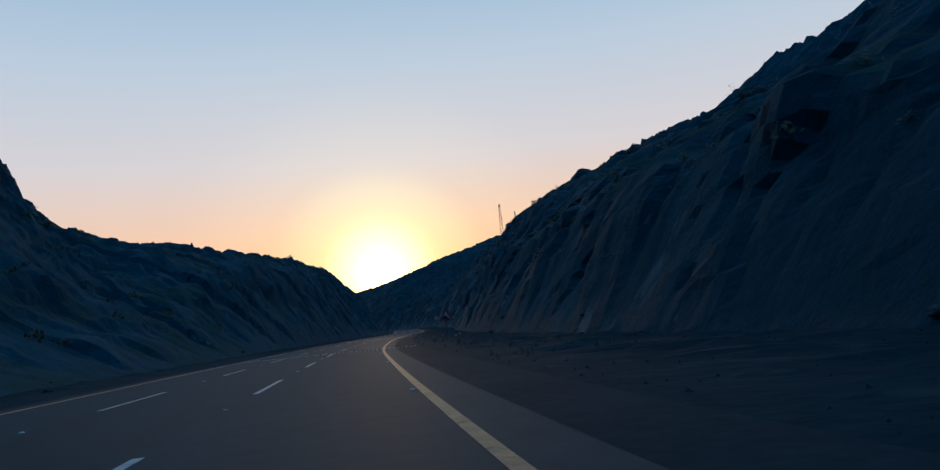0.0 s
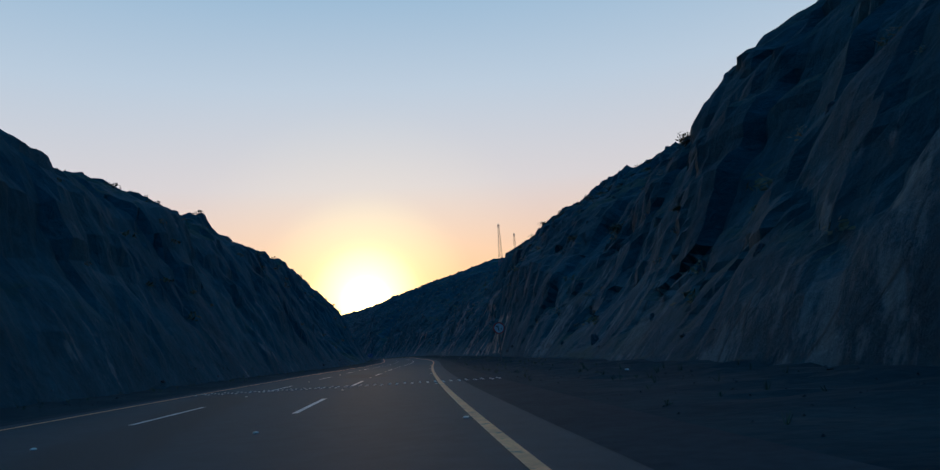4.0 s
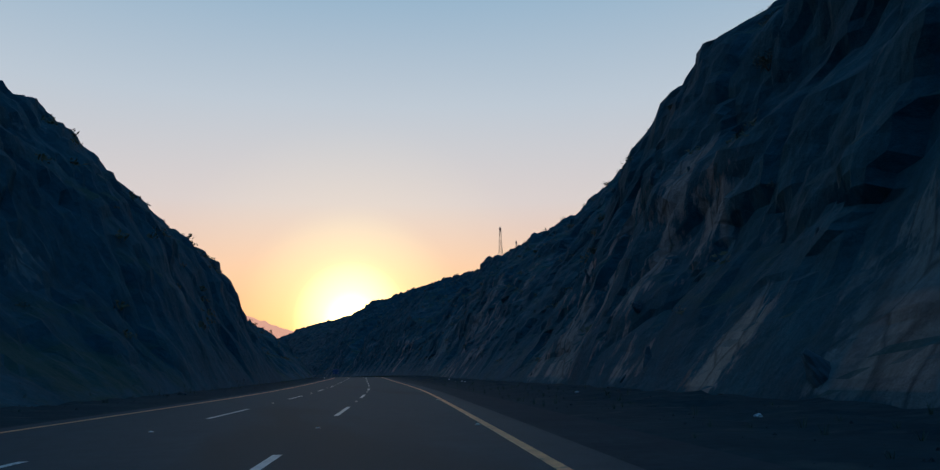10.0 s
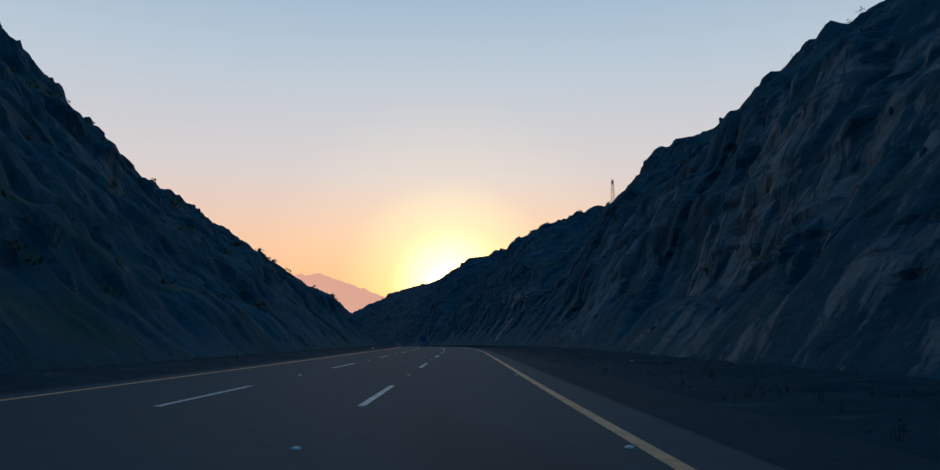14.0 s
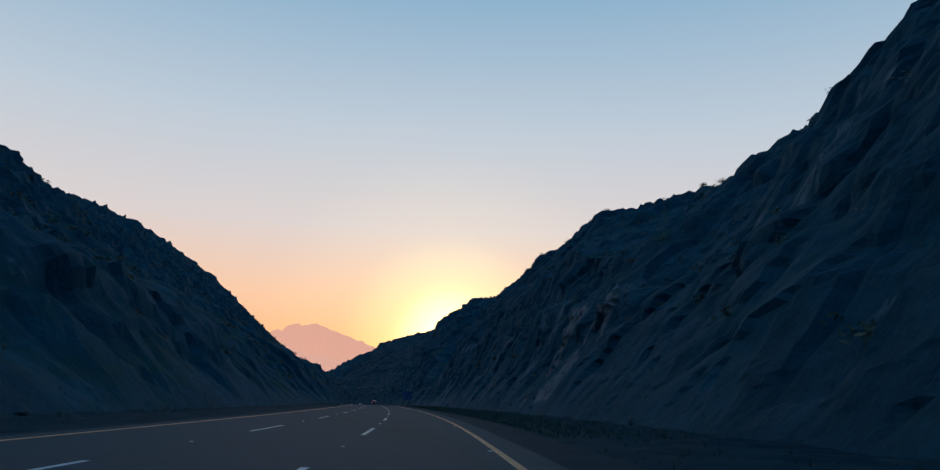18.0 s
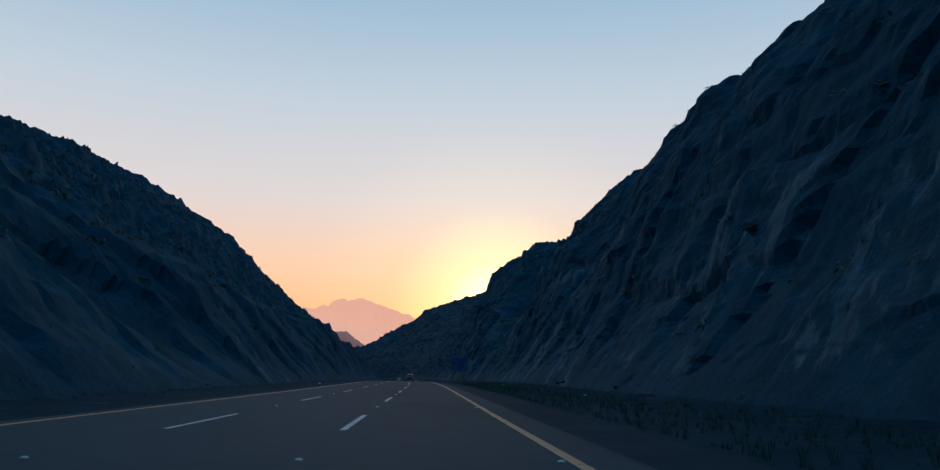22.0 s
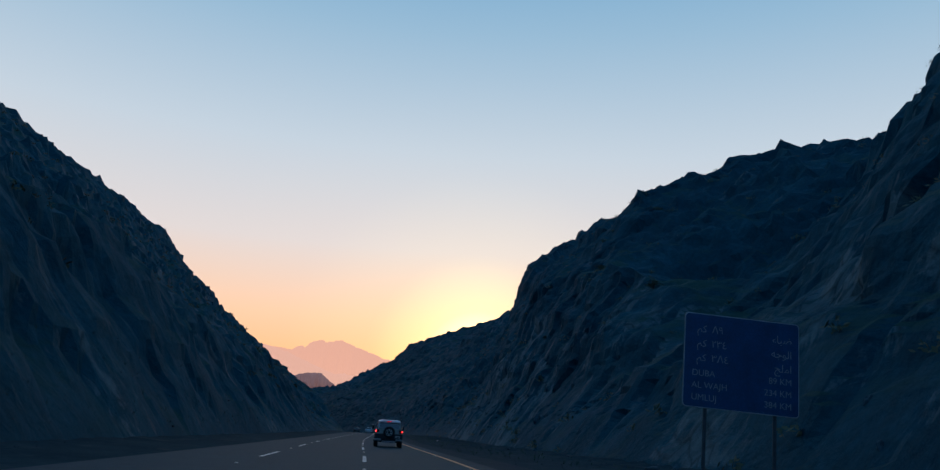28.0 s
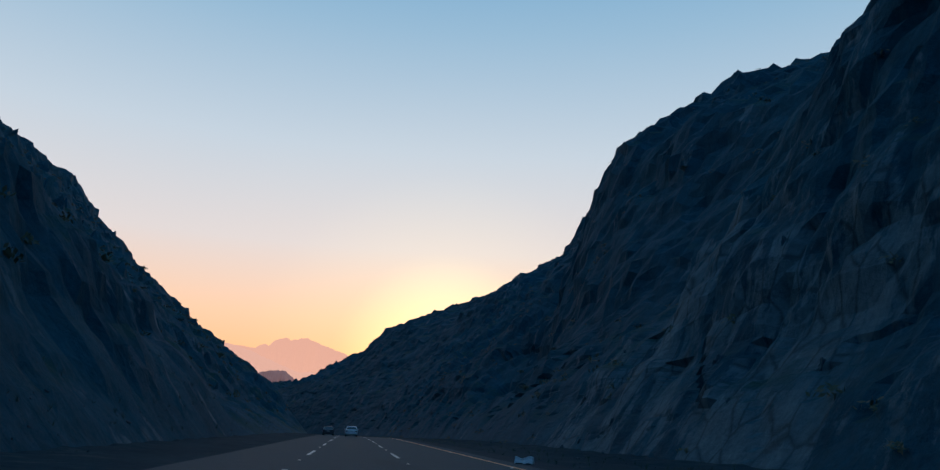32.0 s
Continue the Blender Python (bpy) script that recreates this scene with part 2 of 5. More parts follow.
BOULDER = material("boulder_stone", (0.045, 0.068, 0.072), 0.9, colour2=(0.018, 0.036, 0.042), scale=1.3, bump=0.05, per_object=0.35)
ASPHALT = material("worn_asphalt", (0.025, 0.044, 0.052), 0.80, colour2=(0.026, 0.041, 0.048), scale=0.25, bump=0.004, bump_scale=60,
                   spots=((0.021, 0.028, 0.031), 0.22, 0.58, 0.66, (1, 0.12, 1)))
SHOULDER = material("dusty_dark_shoulder", (0.031, 0.048, 0.055), 0.9, colour2=(0.021, 0.036, 0.043), scale=0.5, bump=0.006, bump_scale=30)
ASPHALT.node_tree.nodes["Principled BSDF"].inputs["Specular IOR Level"].default_value = 0.20
GRAVEL = material("gravel_shoulder", (0.085, 0.088, 0.082), 0.95, colour2=(0.048, 0.053, 0.052), scale=1.2, bump=0.03, bump_scale=9)
for dusty in (VERGE, SHOULDER, GRAVEL):
    dusty.node_tree.nodes["Principled BSDF"].inputs["Specular IOR Level"].default_value = 0.04
PAINT_YELLOW = material("worn_yellow_line_paint", (0.95, 0.35, 0.125), 0.7, colour2=(0.70, 0.25, 0.09), scale=2.0, spots=((0.10, 0.085, 0.06), 3.0, 0.62, 0.72, (1, 1, 1)))
PAINT_WHITE = material("worn_white_line_paint", (0.62, 0.60, 0.55), 0.6, colour2=(0.42, 0.41, 0.38), scale=2.0, spots=((0.12, 0.11, 0.10), 3.0, 0.62, 0.72, (1, 1, 1)))
STUD = material("glazed_road_stud", (0.86, 0.76, 0.64), 0.06, scale=20, per_object=0.15)
STEEL = material("weathered_steel", (0.10, 0.105, 0.11), 0.7, 0.3, scale=6)
SIGN_WHITE = material("sign_face_white", (0.55, 0.56, 0.55), 0.45, scale=3)
SIGN_TEXT = material("sign_lettering_white", (0.36, 0.38, 0.40), 0.5, scale=9)
SIGN_RED = material("sign_rim_red", (0.50, 0.020, 0.022), 0.45, scale=3)
SIGN_BLUE = material("sign_face_blue", (0.018, 0.085, 0.21), 0.45, scale=2)
SIGN_BACK = material("sign_back_grey", (0.32, 0.33, 0.33), 0.6, 0.4, scale=4)
BLACK = material("black_paint", (0.012, 0.012, 0.012), 0.5, scale=5)
BODY = material("pale_sand_car_paint", (0.36, 0.40, 0.36), 0.26, 0.1, colour2=(0.33, 0.37, 0.335), scale=1.2)
ROOF_WHITE = material("white_roof_paint", (0.80, 0.80, 0.78), 0.3, colour2=(0.74, 0.74, 0.72), scale=1.2)
for paint in (BODY, ROOF_WHITE):
    lacquer = paint.node_tree.nodes["Principled BSDF"]
    lacquer.inputs["Coat Weight"].default_value, lacquer.inputs["Coat Roughness"].default_value = 1.0, 0.06
TRIM = material("black_plastic_trim", (0.020, 0.020, 0.021), 0.6, scale=8, bump=0.001, bump_scale=120)
RUBBER = material("tyre_rubber", (0.016, 0.016, 0.016), 0.85, scale=8, bump=0.003, bump_scale=60)
ALLOY = material("alloy_rim", (0.62, 0.62, 0.63), 0.3, 0.9, scale=9)
SILVER_PLASTIC = material("silver_bumper_paint", (0.34, 0.35, 0.36), 0.35, 0.4, scale=5)
TINTED = glass_like("tinted_window_glass", (0.010, 0.012, 0.014))
LAMP_HOUSING = material("dark_red_lamp_housing", (0.10, 0.008, 0.008), 0.15, scale=9)
LAMP_RED = glowing("lit_red_tail_lamp", (1.0, 0.016, 0.02), 1.5)
LAMP_HOT = glowing("bright_lamp_filament", (1.0, 0.20, 0.16), 3.0)
LAMP_GLASS = material("smoked_lamp_cover", (0.030, 0.010, 0.012), 0.12, scale=9)
PLATE = material("pale_plate", (0.55, 0.55, 0.52), 0.5, scale=12)
CAR_WHITE = material("white_car_paint", (0.70, 0.70, 0.68), 0.3, scale=1.5)
CAR_DARK = material("dark_grey_car_paint", (0.05, 0.05, 0.055), 0.3, 0.3, scale=1.5)
LEAF = material("dry_shrub_leaves", (0.060, 0.070, 0.030), 0.8, colour2=(0.085, 0.075, 0.038), scale=2, per_object=0.3)
TWIG = material("grey_brown_twigs", (0.10, 0.08, 0.06), 0.9, scale=8)
GRASS = material("dry_roadside_grass", (0.050, 0.100, 0.052), 0.85, colour2=(0.026, 0.058, 0.034), scale=0.8)
LITTER = material("white_plastic_litter", (0.72, 0.72, 0.70), 0.5, scale=14, per_object=0.2)
MAST = material("mast_steel_red_white", (0.28, 0.12, 0.09), 0.6, 0.3, scale=0.05)

# ---- the road's line: along, x, y, z ----
ROAD_S = [-174 + 29 * i for i in range(57)]
ROAD_X = [-109.63, -106.65, -103.68, -100.74, -97.74, -94.73, -91.36, -87.34, -82.83, -77.31, -71.16, -64.39, -57.20, -49.77, -42.52, -35.73, -29.33, -23.60, -18.18, -12.69, -7.32, -2.54, 1.55, 4.87, 7.64, 10.04, 12.44, 14.70, 16.65, 18.39, 19.58, 20.51, 21.66, 23.28, 25.03, 26.80, 28.51, 30.05, 31.26, 32.04, 32.13, 31.27, 29.38, 26.31, 22.00, 16.18, 9.41, 2.18, -5.51, -13.47, -21.74, -30.24, -39.13, -48.57, -58.40, -68.54, -78.83]
ROAD_Y = [-173.01, -144.16, -115.30, -86.45, -57.60, -28.71, 0.11, 28.80, 57.43, 85.95, 114.33, 142.50, 170.57, 198.58, 226.64, 254.82, 283.08, 311.50, 340.01, 368.49, 397.00, 425.59, 454.29, 483.12, 512.03, 540.96, 569.88, 598.73, 627.60, 656.54, 685.50, 714.47, 743.49, 772.44, 801.37, 830.37, 859.36, 888.28, 917.18, 946.16, 975.10, 1004.01, 1032.84, 1061.55, 1090.11, 1118.47, 1146.70, 1174.71, 1202.62, 1230.49, 1258.26, 1285.94, 1313.47, 1340.82, 1368.09, 1395.27, 1422.45]
ROAD_Z = [-1.09, -1.09, -1.09, -1.09, -1.09, -1.09, -1.08, -1.06, -1.02, -0.91, -0.77, -0.64, -0.51, -0.43, -0.34, -0.20, -0.02, 0.20, 0.45, 0.74, 1.03, 1.23, 1.39, 1.50, 1.58, 1.63, 1.68, 1.74, 1.77, 1.71, 1.59, 1.37, 1.14, 1.02, 0.91, 0.80, 0.62, 0.28, -0.12, -0.52, -0.92, -1.29, -1.66, -2.01, -2.35, -2.70, -3.03, -3.36, -3.69, -4.00, -4.30, -4.58, -4.85, -5.11, -5.38, -5.66, -5.93]
# the line of the valley, and the slopes over it, in units of UNIT metres
UNIT = 1.45
VALLEY_S = [-120 + 40 * i for i in range(29)]
VALLEY_X = [-75.8, -71.7, -67.6, -63.2, -57.1, -49.3, -39.7, -29.3, -20.1, -12.6, -5.1, 1.1, 5.5, 8.8, 11.9, 14.6, 16.1, 18.4, 20.8, 22.7, 23.3, 21.4, 16.3, 7.6, -2.7, -13.9, -25.9, -39.2, -53.3]
VALLEY_Y = [-119.3, -79.5, -39.7, 0.1, 39.6, 78.9, 117.7, 156.3, 195.2, 234.5, 273.8, 313.3, 353.1, 393.0, 432.8, 472.7, 512.7, 552.6, 592.6, 632.5, 672.5, 712.4, 752.0, 791.1, 829.7, 868.1, 906.2, 943.9, 981.4]
# heights of the slopes at stations along the road (one list for each distance from the road's line)
STATIONS = [-40 + 20 * i for i in range(7)] + [100 + 10 * i for i in range(55)] + [660, 680, 700, 720] + [760 + 40 * i for i in range(6)]
EAST_D = [8, 11, 16, 25, 40, 65, 110, 190]
WEST_D = [9.5, 15.5, 22, 32, 48, 75, 120, 200]
EAST_H = [
    [4, 4, 3.8, 4.7, 5.4, 5.8, 5, 3, 3.2, 4.3, 6.6, 8.7, 9.2, 9.3, 7, 4.7, 4.8, 6.8, 4.3, 3.8, 4.9, 5, 5.1, 3.4, 3.5, 5.3, 5.4, 5.4, 4.7, 5.3, 5.7, 5.8, 5.8, 5.7, 5.8, 5.9, 5.9, 5.9, 5.9, 5.9, 6, 6, 5.4, 3.5, 5.6, 5.9, 5.7, 5.6, 5.6, 5.5, 5.5, 5.5, 5.4, 5.4, 5.3, 5.3, 5.2, 5.2, 5.1, 4.9, 4.8, 4.7, 4.4, 4.1, 3.8, 3.6, 3.1, 2.6, 2.2, 1.8, 1.4, 1.1],
    [11.5, 11.3, 11.7, 6.8, 8.5, 9.2, 10.8, 12.6, 10.9, 8.9, 11.9, 13, 13.9, 15.2, 14.8, 15.6, 14.9, 17.3, 15.7, 10.7, 10.9, 10.2, 11.8, 13.8, 14.5, 14.3, 13.8, 13.6, 15.3, 12.8, 10.6, 9.7, 12.9, 14.7, 17.2, 16.1, 15.5, 16.9, 17.2, 16.3, 13.2, 12.5, 17.6, 17.8, 15.2, 12.5, 8.8, 7.6, 13, 16, 16.5, 15.7, 19.8, 16.5, 9.6, 10.9, 10.4, 9.4, 4.8, -0.2, 7.7, 12.1, 11.9, 11.6, 11.3, 11.1, 10.6, 10.2, 9.6, 9.3, 9, 8.1],
    [20.3, 20.5, 20, 15, 5.4, 13.9, 15.1, 16.6, 17.8, 16.1, 16.5, 17.4, 18.5, 19.6, 20.3, 21.6, 22.4, 22, 22.1, 22, 21, 19.2, 20.5, 19.3, 20.9, 22.4, 21.9, 20.1, 23.0, 25.0, 23.4, 19.5, 20.6, 18.5, 21, 23.1, 26, 26.6, 25.9, 21.1, 28.6, 27.5, 24.4, 27.0, 27.8, 25.4, 22.5, 16.6, 12.6, 11.1, 21.3, 28.3, 27.4, 29.4, 25, 26.5, 30.3, 31.4, 34.5, 31.1, 20.2, 24.8, 18.6, 7.5, 20, 19.8, 19.3, 18.7, 18.8, 17.9, 17, 18.5],
    [35.4, 35.4, 35.5, 35, 18.2, 15.8, 6.4, 13.8, 24.2, 25, 26.1, 26.4, 26.9, 26.7, 27.1, 27.9, 28.1, 29.9, 30.2, 30.8, 32, 31.7, 33, 33.5, 29.1, 23.6, 25, 28.8, 27.5, 26.9, 28.7, 26.6, 30.2, 31.2, 28.7, 26.8, 29.8, 32.3, 32.9, 33.2, 34.1, 35.7, 35, 36, 33.6, 37.5, 37.5, 37.7, 30.8, 25.5, 30.6, 34.8, 34.9, 35.7, 37.2, 34.7, 37.7, 41.9, 44.9, 43.7, 43.4, 42.3, 43.8, 28.8, 34, 37.9, 34, 36.3, 27.9, 11.3, 2.1, 21.2],
    [60.4, 60.4, 60.4, 60.5, 33.2, 45.8, 31.2, 29.9, 26.6, 23.3, 17, 10.7, 19.3, 28, 34.2, 39.8, 42.2, 44, 42.4, 40.5, 43.8, 46.2, 44.1, 45.4, 47.6, 49.1, 50.8, 49.4, 47.1, 48.4, 48.8, 48.5, 36.6, 24.4, 34.3, 42, 36.4, 33.8, 38.6, 39.9, 37.3, 36.5, 35.7, 35.6, 37.8, 39, 38.9, 40, 39.4, 37.9, 37.9, 37.8, 42.9, 45.1, 47.9, 48.8, 49.8, 52, 46.2, 49.9, 53, 45.5, 49.5, 54.3, 49.3, 53.6, 51, 48.3, 48.1, 46.3, 32.8, 24.7],
    [105.4, 105.4, 105.4, 105.3, 60.2, 90.8, 58.2, 56.9, 55.2, 53.6, 54.2, 54.9, 58.7, 62.5, 59.2, 58.8, 52, 41.8, 33.9, 26.1, 21.9, 17.8, 26.3, 34.7, 50.4, 57.4, 63.9, 63.6, 60.1, 61.5, 53.8, 50.7, 53.6, 59.2, 67.6, 72.7, 73.7, 73, 71.5, 68.2, 69, 68.9, 68, 65.8, 64.6, 60.4, 59.6, 58.6, 58.9, 58.7, 58.6, 57.3, 56.2, 55.5, 56.3, 55.9, 55.7, 53.6, 50.4, 49, 50.2, 51.5, 55, 60.9, 65.8, 62.9, 62.5, 61.7, 54.3, 51.9, 50.5, 48.6],
    [150, 150, 150, 150, 108.2, 150, 106.2, 104.9, 103.2, 101.6, 102.2, 102.9, 122.7, 142.5, 140.6, 136.9, 117.8, 94.1, 91.3, 88.5, 92.3, 96.1, 95.4, 94.7, 111.8, 111.2, 109.4, 108, 111.4, 114, 115, 114.3, 108.4, 107.2, 105.8, 103.8, 104.5, 105.9, 107.2, 110.3, 110.4, 110.2, 110.7, 111.4, 111.1, 110, 111.2, 112, 111.1, 107.4, 109.8, 111.7, 111.2, 111, 109.8, 107, 106.2, 103.9, 105.6, 107.7, 103.5, 96.5, 91, 88.6, 67.2, 84, 92.6, 88.8, 87.4, 82.6, 68.9, 63.4],
]
WEST_H = [
    [3.4, 3.4, 3.4, 3.4, 3.3, 4.6, 7.7, 10.5, 10.1, 10.5, 11.0, 11.7, 11, 10.4, 7, 3.9, 4, 6.8, 11.3, 10.7, 11.8, 12, 6.4, 6.2, 6.2, 6.6, 7.5, 7, 7.6, 5.8, 7.7, 7.3, 7.7, 7.8, 6.7, 7.6, 6.6, 5.2, 8.2, 8.6, 7.7, 8.2, 7.6, 8.3, 7.9, 10.1, 9.6, 10.7, 9.6, 9.3, 9, 9, 9.2, 9, 7.8, 4.7, 4.6, 4.1, 4.4, 4.4, 3.3, 2.9, 7.5, 2, 8.4, 5.6, 2.5, 2, 1.6, 1.2, 0.8, 0.4],
    [10.9, 10.9, 10.9, 10.8, 11, 7.1, 10.8, 12.4, 12.9, 13.9, 14.7, 14.6, 15.8, 15.9, 15.3, 16.7, 16.1, 17.3, 17.3, 17.4, 16.8, 15.8, 16.5, 15, 12.3, 11.7, 10.8, 10.8, 10.3, 11.4, 10.1, 10.9, 10.5, 11.1, 9.1, 10.1, 10.4, 10.5, 12.3, 10.5, 9.5, 10.1, 11.4, 10.7, 10, 11.4, 11.3, 11.3, 10.8, 10.3, 10.2, 10.5, 10.5, 11.3, 12, 12.4, 11.2, 11.1, 10.5, 10.9, 11, 9.6, 11.5, 11.6, 9.1, 9.4, 10, 9.5, 9.1, 8.7, 8.3, 7.9],
    [20.9, 20.9, 20.9, 20.9, 20.7, 17.9, 11.9, 3.9, 10.1, 16, 16.4, 16.9, 17.1, 18.5, 19.1, 18.7, 20.2, 20.3, 21.8, 22.6, 22.4, 22.6, 23.9, 23.5, 23.2, 22.6, 19.8, 18.9, 16.3, 15.1, 14.5, 14.7, 15.9, 15.9, 17.8, 16.7, 16.6, 17.9, 17.3, 17.9, 17.7, 17.4, 17.5, 18, 18.1, 18, 18.6, 18.9, 19.4, 19.6, 19.8, 19.3, 18.9, 19, 18.5, 17.4, 18.4, 19.6, 18.6, 18.8, 18.7, 19.4, 16.7, 18.3, 19.4, 15.8, 17.4, 19.6, 19.2, 18.7, 18.3, 17.9],
    [36.9, 36.9, 36.9, 36.9, 36.9, 36.7, 38, 21.4, 19.1, 16, 10.3, 4.5, 4.7, 4.1, 9.2, 14.4, 18, 20.1, 21.5, 24.1, 25.3, 27.2, 27.1, 28.8, 29.2, 30.4, 31.6, 31.3, 32.5, 30.6, 27.9, 26.5, 26.7, 26.8, 26.5, 28.4, 28.7, 25.1, 24.5, 26, 27.6, 27.6, 27.5, 28.5, 29.6, 29.7, 30.2, 30.9, 30.7, 31.6, 30.3, 31.3, 31.6, 32.6, 33.2, 33.6, 30.1, 28.4, 30.7, 31, 31.8, 31.8, 31.9, 32.3, 32.4, 32.6, 36, 41.5, 44.9, 34.8, 34.4, 34.1],
    [63.9, 63.9, 63.9, 63.9, 63.8, 64, 63.8, 37.6, 43.4, 47.1, 41.1, 33.5, 33.7, 30.2, 26.3, 25.6, 17.5, 9.4, 8, 6.7, 7, 7.4, 7.3, 5.9, 7.6, 9.9, 18.5, 27.1, 26.4, 25.7, 29.7, 33.7, 38.8, 42.8, 42, 39.4, 42.5, 45.8, 45.2, 42.9, 43.9, 44.7, 44.5, 43.2, 44, 44.1, 44.6, 44.6, 46.8, 48.3, 50.4, 50.2, 50.9, 51.5, 52.5, 51.1, 53.9, 54.4, 54.9, 54.5, 53.2, 54, 55.4, 57.3, 58.2, 59.7, 62.1, 72.8, 79.9, 86, 60, 60],
    [108.9, 108.9, 108.9, 108.9, 108.8, 108.9, 108.8, 64.6, 79.7, 94.7, 77.6, 60.5, 60.7, 60.9, 56.7, 52.6, 51.2, 49.9, 51, 52.1, 53.2, 54.4, 54.1, 50, 46.8, 46.7, 47, 45.5, 44.3, 46.4, 34.4, 20, 15.5, 11, 15.2, 19.4, 15.6, 11.9, 11.8, 11.6, 11.6, 11.6, 11.5, 11.3, 11.4, 11.5, 14.5, 17.6, 18.8, 19.9, 18.8, 19.4, 22.3, 24.4, 49, 70.8, 73.8, 74.6, 76.7, 77.2, 79, 79.7, 81.7, 82.5, 83.1, 88.3, 88.2, 100.7, 98.6, 110.6, 106.6, 107.1],
    [150, 150, 150, 150, 150, 150, 150, 112.6, 143.7, 150, 141.6, 108.5, 108.7, 108.9, 104.7, 100.6, 99.2, 97.9, 99, 100.1, 101.2, 102.4, 102.1, 101.9, 98.8, 95.7, 94.8, 93.6, 94.4, 96.1, 89.6, 81.7, 86.8, 91.9, 91.4, 90.9, 93.2, 95.5, 94.8, 94.1, 94.2, 94.4, 93.7, 93, 93.5, 93.9, 93.4, 92.8, 95.7, 98, 95.2, 97.3, 93.3, 89, 86.5, 82.9, 85.7, 88.3, 89.4, 89, 86.6, 85.7, 87.6, 90.9, 91.9, 97, 100.4, 106.3, 105.8, 105, 132.5, 136.4],
]

from mathutils.bvhtree import BVHTree

# ---- making meshes ----
def hermite(xs, ys, x):
    xs, ys, x = np.asarray(xs, float), np.asarray(ys, float), np.asarray(x, float)
    i = np.clip(np.searchsorted(xs, x) - 1, 0, len(xs) - 2)
    h = xs[i + 1] - xs[i]
    u = np.clip((x - xs[i]) / h, 0, 1)
    g = np.gradient(ys, xs)
    return (2 * u**3 - 3 * u**2 + 1) * ys[i] + (u**3 - 2 * u**2 + u) * h * g[i] + (3 * u**2 - 2 * u**3) * ys[i + 1] + (u**3 - u**2) * h * g[i + 1]


def road_at(s):
    """Place of the road's line and its direction (east and north parts) s metres along it."""
    x, y, z = hermite(ROAD_S, ROAD_X, s), hermite(ROAD_S, ROAD_Y, s), hermite(ROAD_S, ROAD_Z, s)
    s0, s1 = np.maximum(np.asarray(s) - 1, -174), np.minimum(np.asarray(s) + 1, 1450)
    tx, ty = hermite(ROAD_S, ROAD_X, s1) - hermite(ROAD_S, ROAD_X, s0), hermite(ROAD_S, ROAD_Y, s1) - hermite(ROAD_S, ROAD_Y, s0)
    n = np.hypot(tx, ty)
    return x, y, z, tx / n, ty / n


def valley_at(s):
    """Place of the valley's line and its direction, in units of UNIT metres."""
    x, y = hermite(VALLEY_S, VALLEY_X, s), hermite(VALLEY_S, VALLEY_Y, s)
    s0, s1 = np.maximum(np.asarray(s) - 1, -120), np.minimum(np.asarray(s) + 1, 1000)
    tx, ty = hermite(VALLEY_S, VALLEY_X, s1) - hermite(VALLEY_S, VALLEY_X, s0), hermite(VALLEY_S, VALLEY_Y, s1) - hermite(VALLEY_S, VALLEY_Y, s0)
    n = np.hypot(tx, ty)
    return x, y, tx / n, ty / n


def place(s, d, h=0.0, turn=0.0):
    """Pose at s metres along the road and d to its east side, h over the road, facing along it."""
    x, y, z, tx, ty = (float(v) for v in road_at(s))
    return pose(x + d * ty, y - d * tx, z + h, 0, 0, math.degrees(math.atan2(-tx, ty)) + turn)


def mesh_from(name, verts, faces, mat, smooth=False):
    me = bpy.data.meshes.new(name)
    me.from_pydata([tuple(v) for v in verts], [], faces)
    me.materials.append(mat)
    if smooth:
        me.polygons.foreach_set("use_smooth", [True] * len(me.polygons))
    me.update()
    return me


def grid_faces(n, m, flip=False):
    f = []
    for i in range(n - 1):
        for j in range(m - 1):
            a = i * m + j
            q = (a, a + 1, a + m + 1, a + m)
            f.append(q[::-1] if flip else q)
    return f


def part(name, bm, mat, parent, label=""):
    """Links a bmesh as one mesh object under a thing or a part."""
    me = bpy.data.meshes.new(name)
    bm.to_mesh(me)
    bm.free()
    me.materials.append(mat)
    ob = new(name, me)
    ob.parent = parent
    if label:
        tagged(ob, label)
    return ob


def smoothed(ob):
    ob.data.polygons.foreach_set("use_smooth", [True] * len(ob.data.polygons))
    return ob


def empty_thing(name, m, label, category, group="", kind=""):
    ob = new(name)
    ob.empty_display_size = 0.2
    ob.matrix_world = m
    return tagged(ob, label, category, group, kind)


def box_bm(x0, x1, y0, y1, z0, z1, bevel=0.0, bm=None, seg=2):
    own = bmesh.new()
    bmesh.ops.create_cube(own, size=1)
    for v in own.verts:
        v.co = Vector((x0 + (v.co.x + 0.5) * (x1 - x0), y0 + (v.co.y + 0.5) * (y1 - y0), z0 + (v.co.z + 0.5) * (z1 - z0)))
    if bevel:
        bmesh.ops.bevel(own, geom=own.edges[:], offset=bevel, segments=seg, profile=0.6, affect="EDGES")
    return join_bm(bm, own)


def join_bm(bm, own, m=None):
    if m:
        bmesh.ops.transform(own, matrix=m, verts=own.verts)
    if bm is None:
        return own
    tmp = bpy.data.meshes.new("tmp")
    own.to_mesh(tmp)
    own.free()
    bm.from_mesh(tmp)
    bpy.data.meshes.remove(tmp)
    return bm


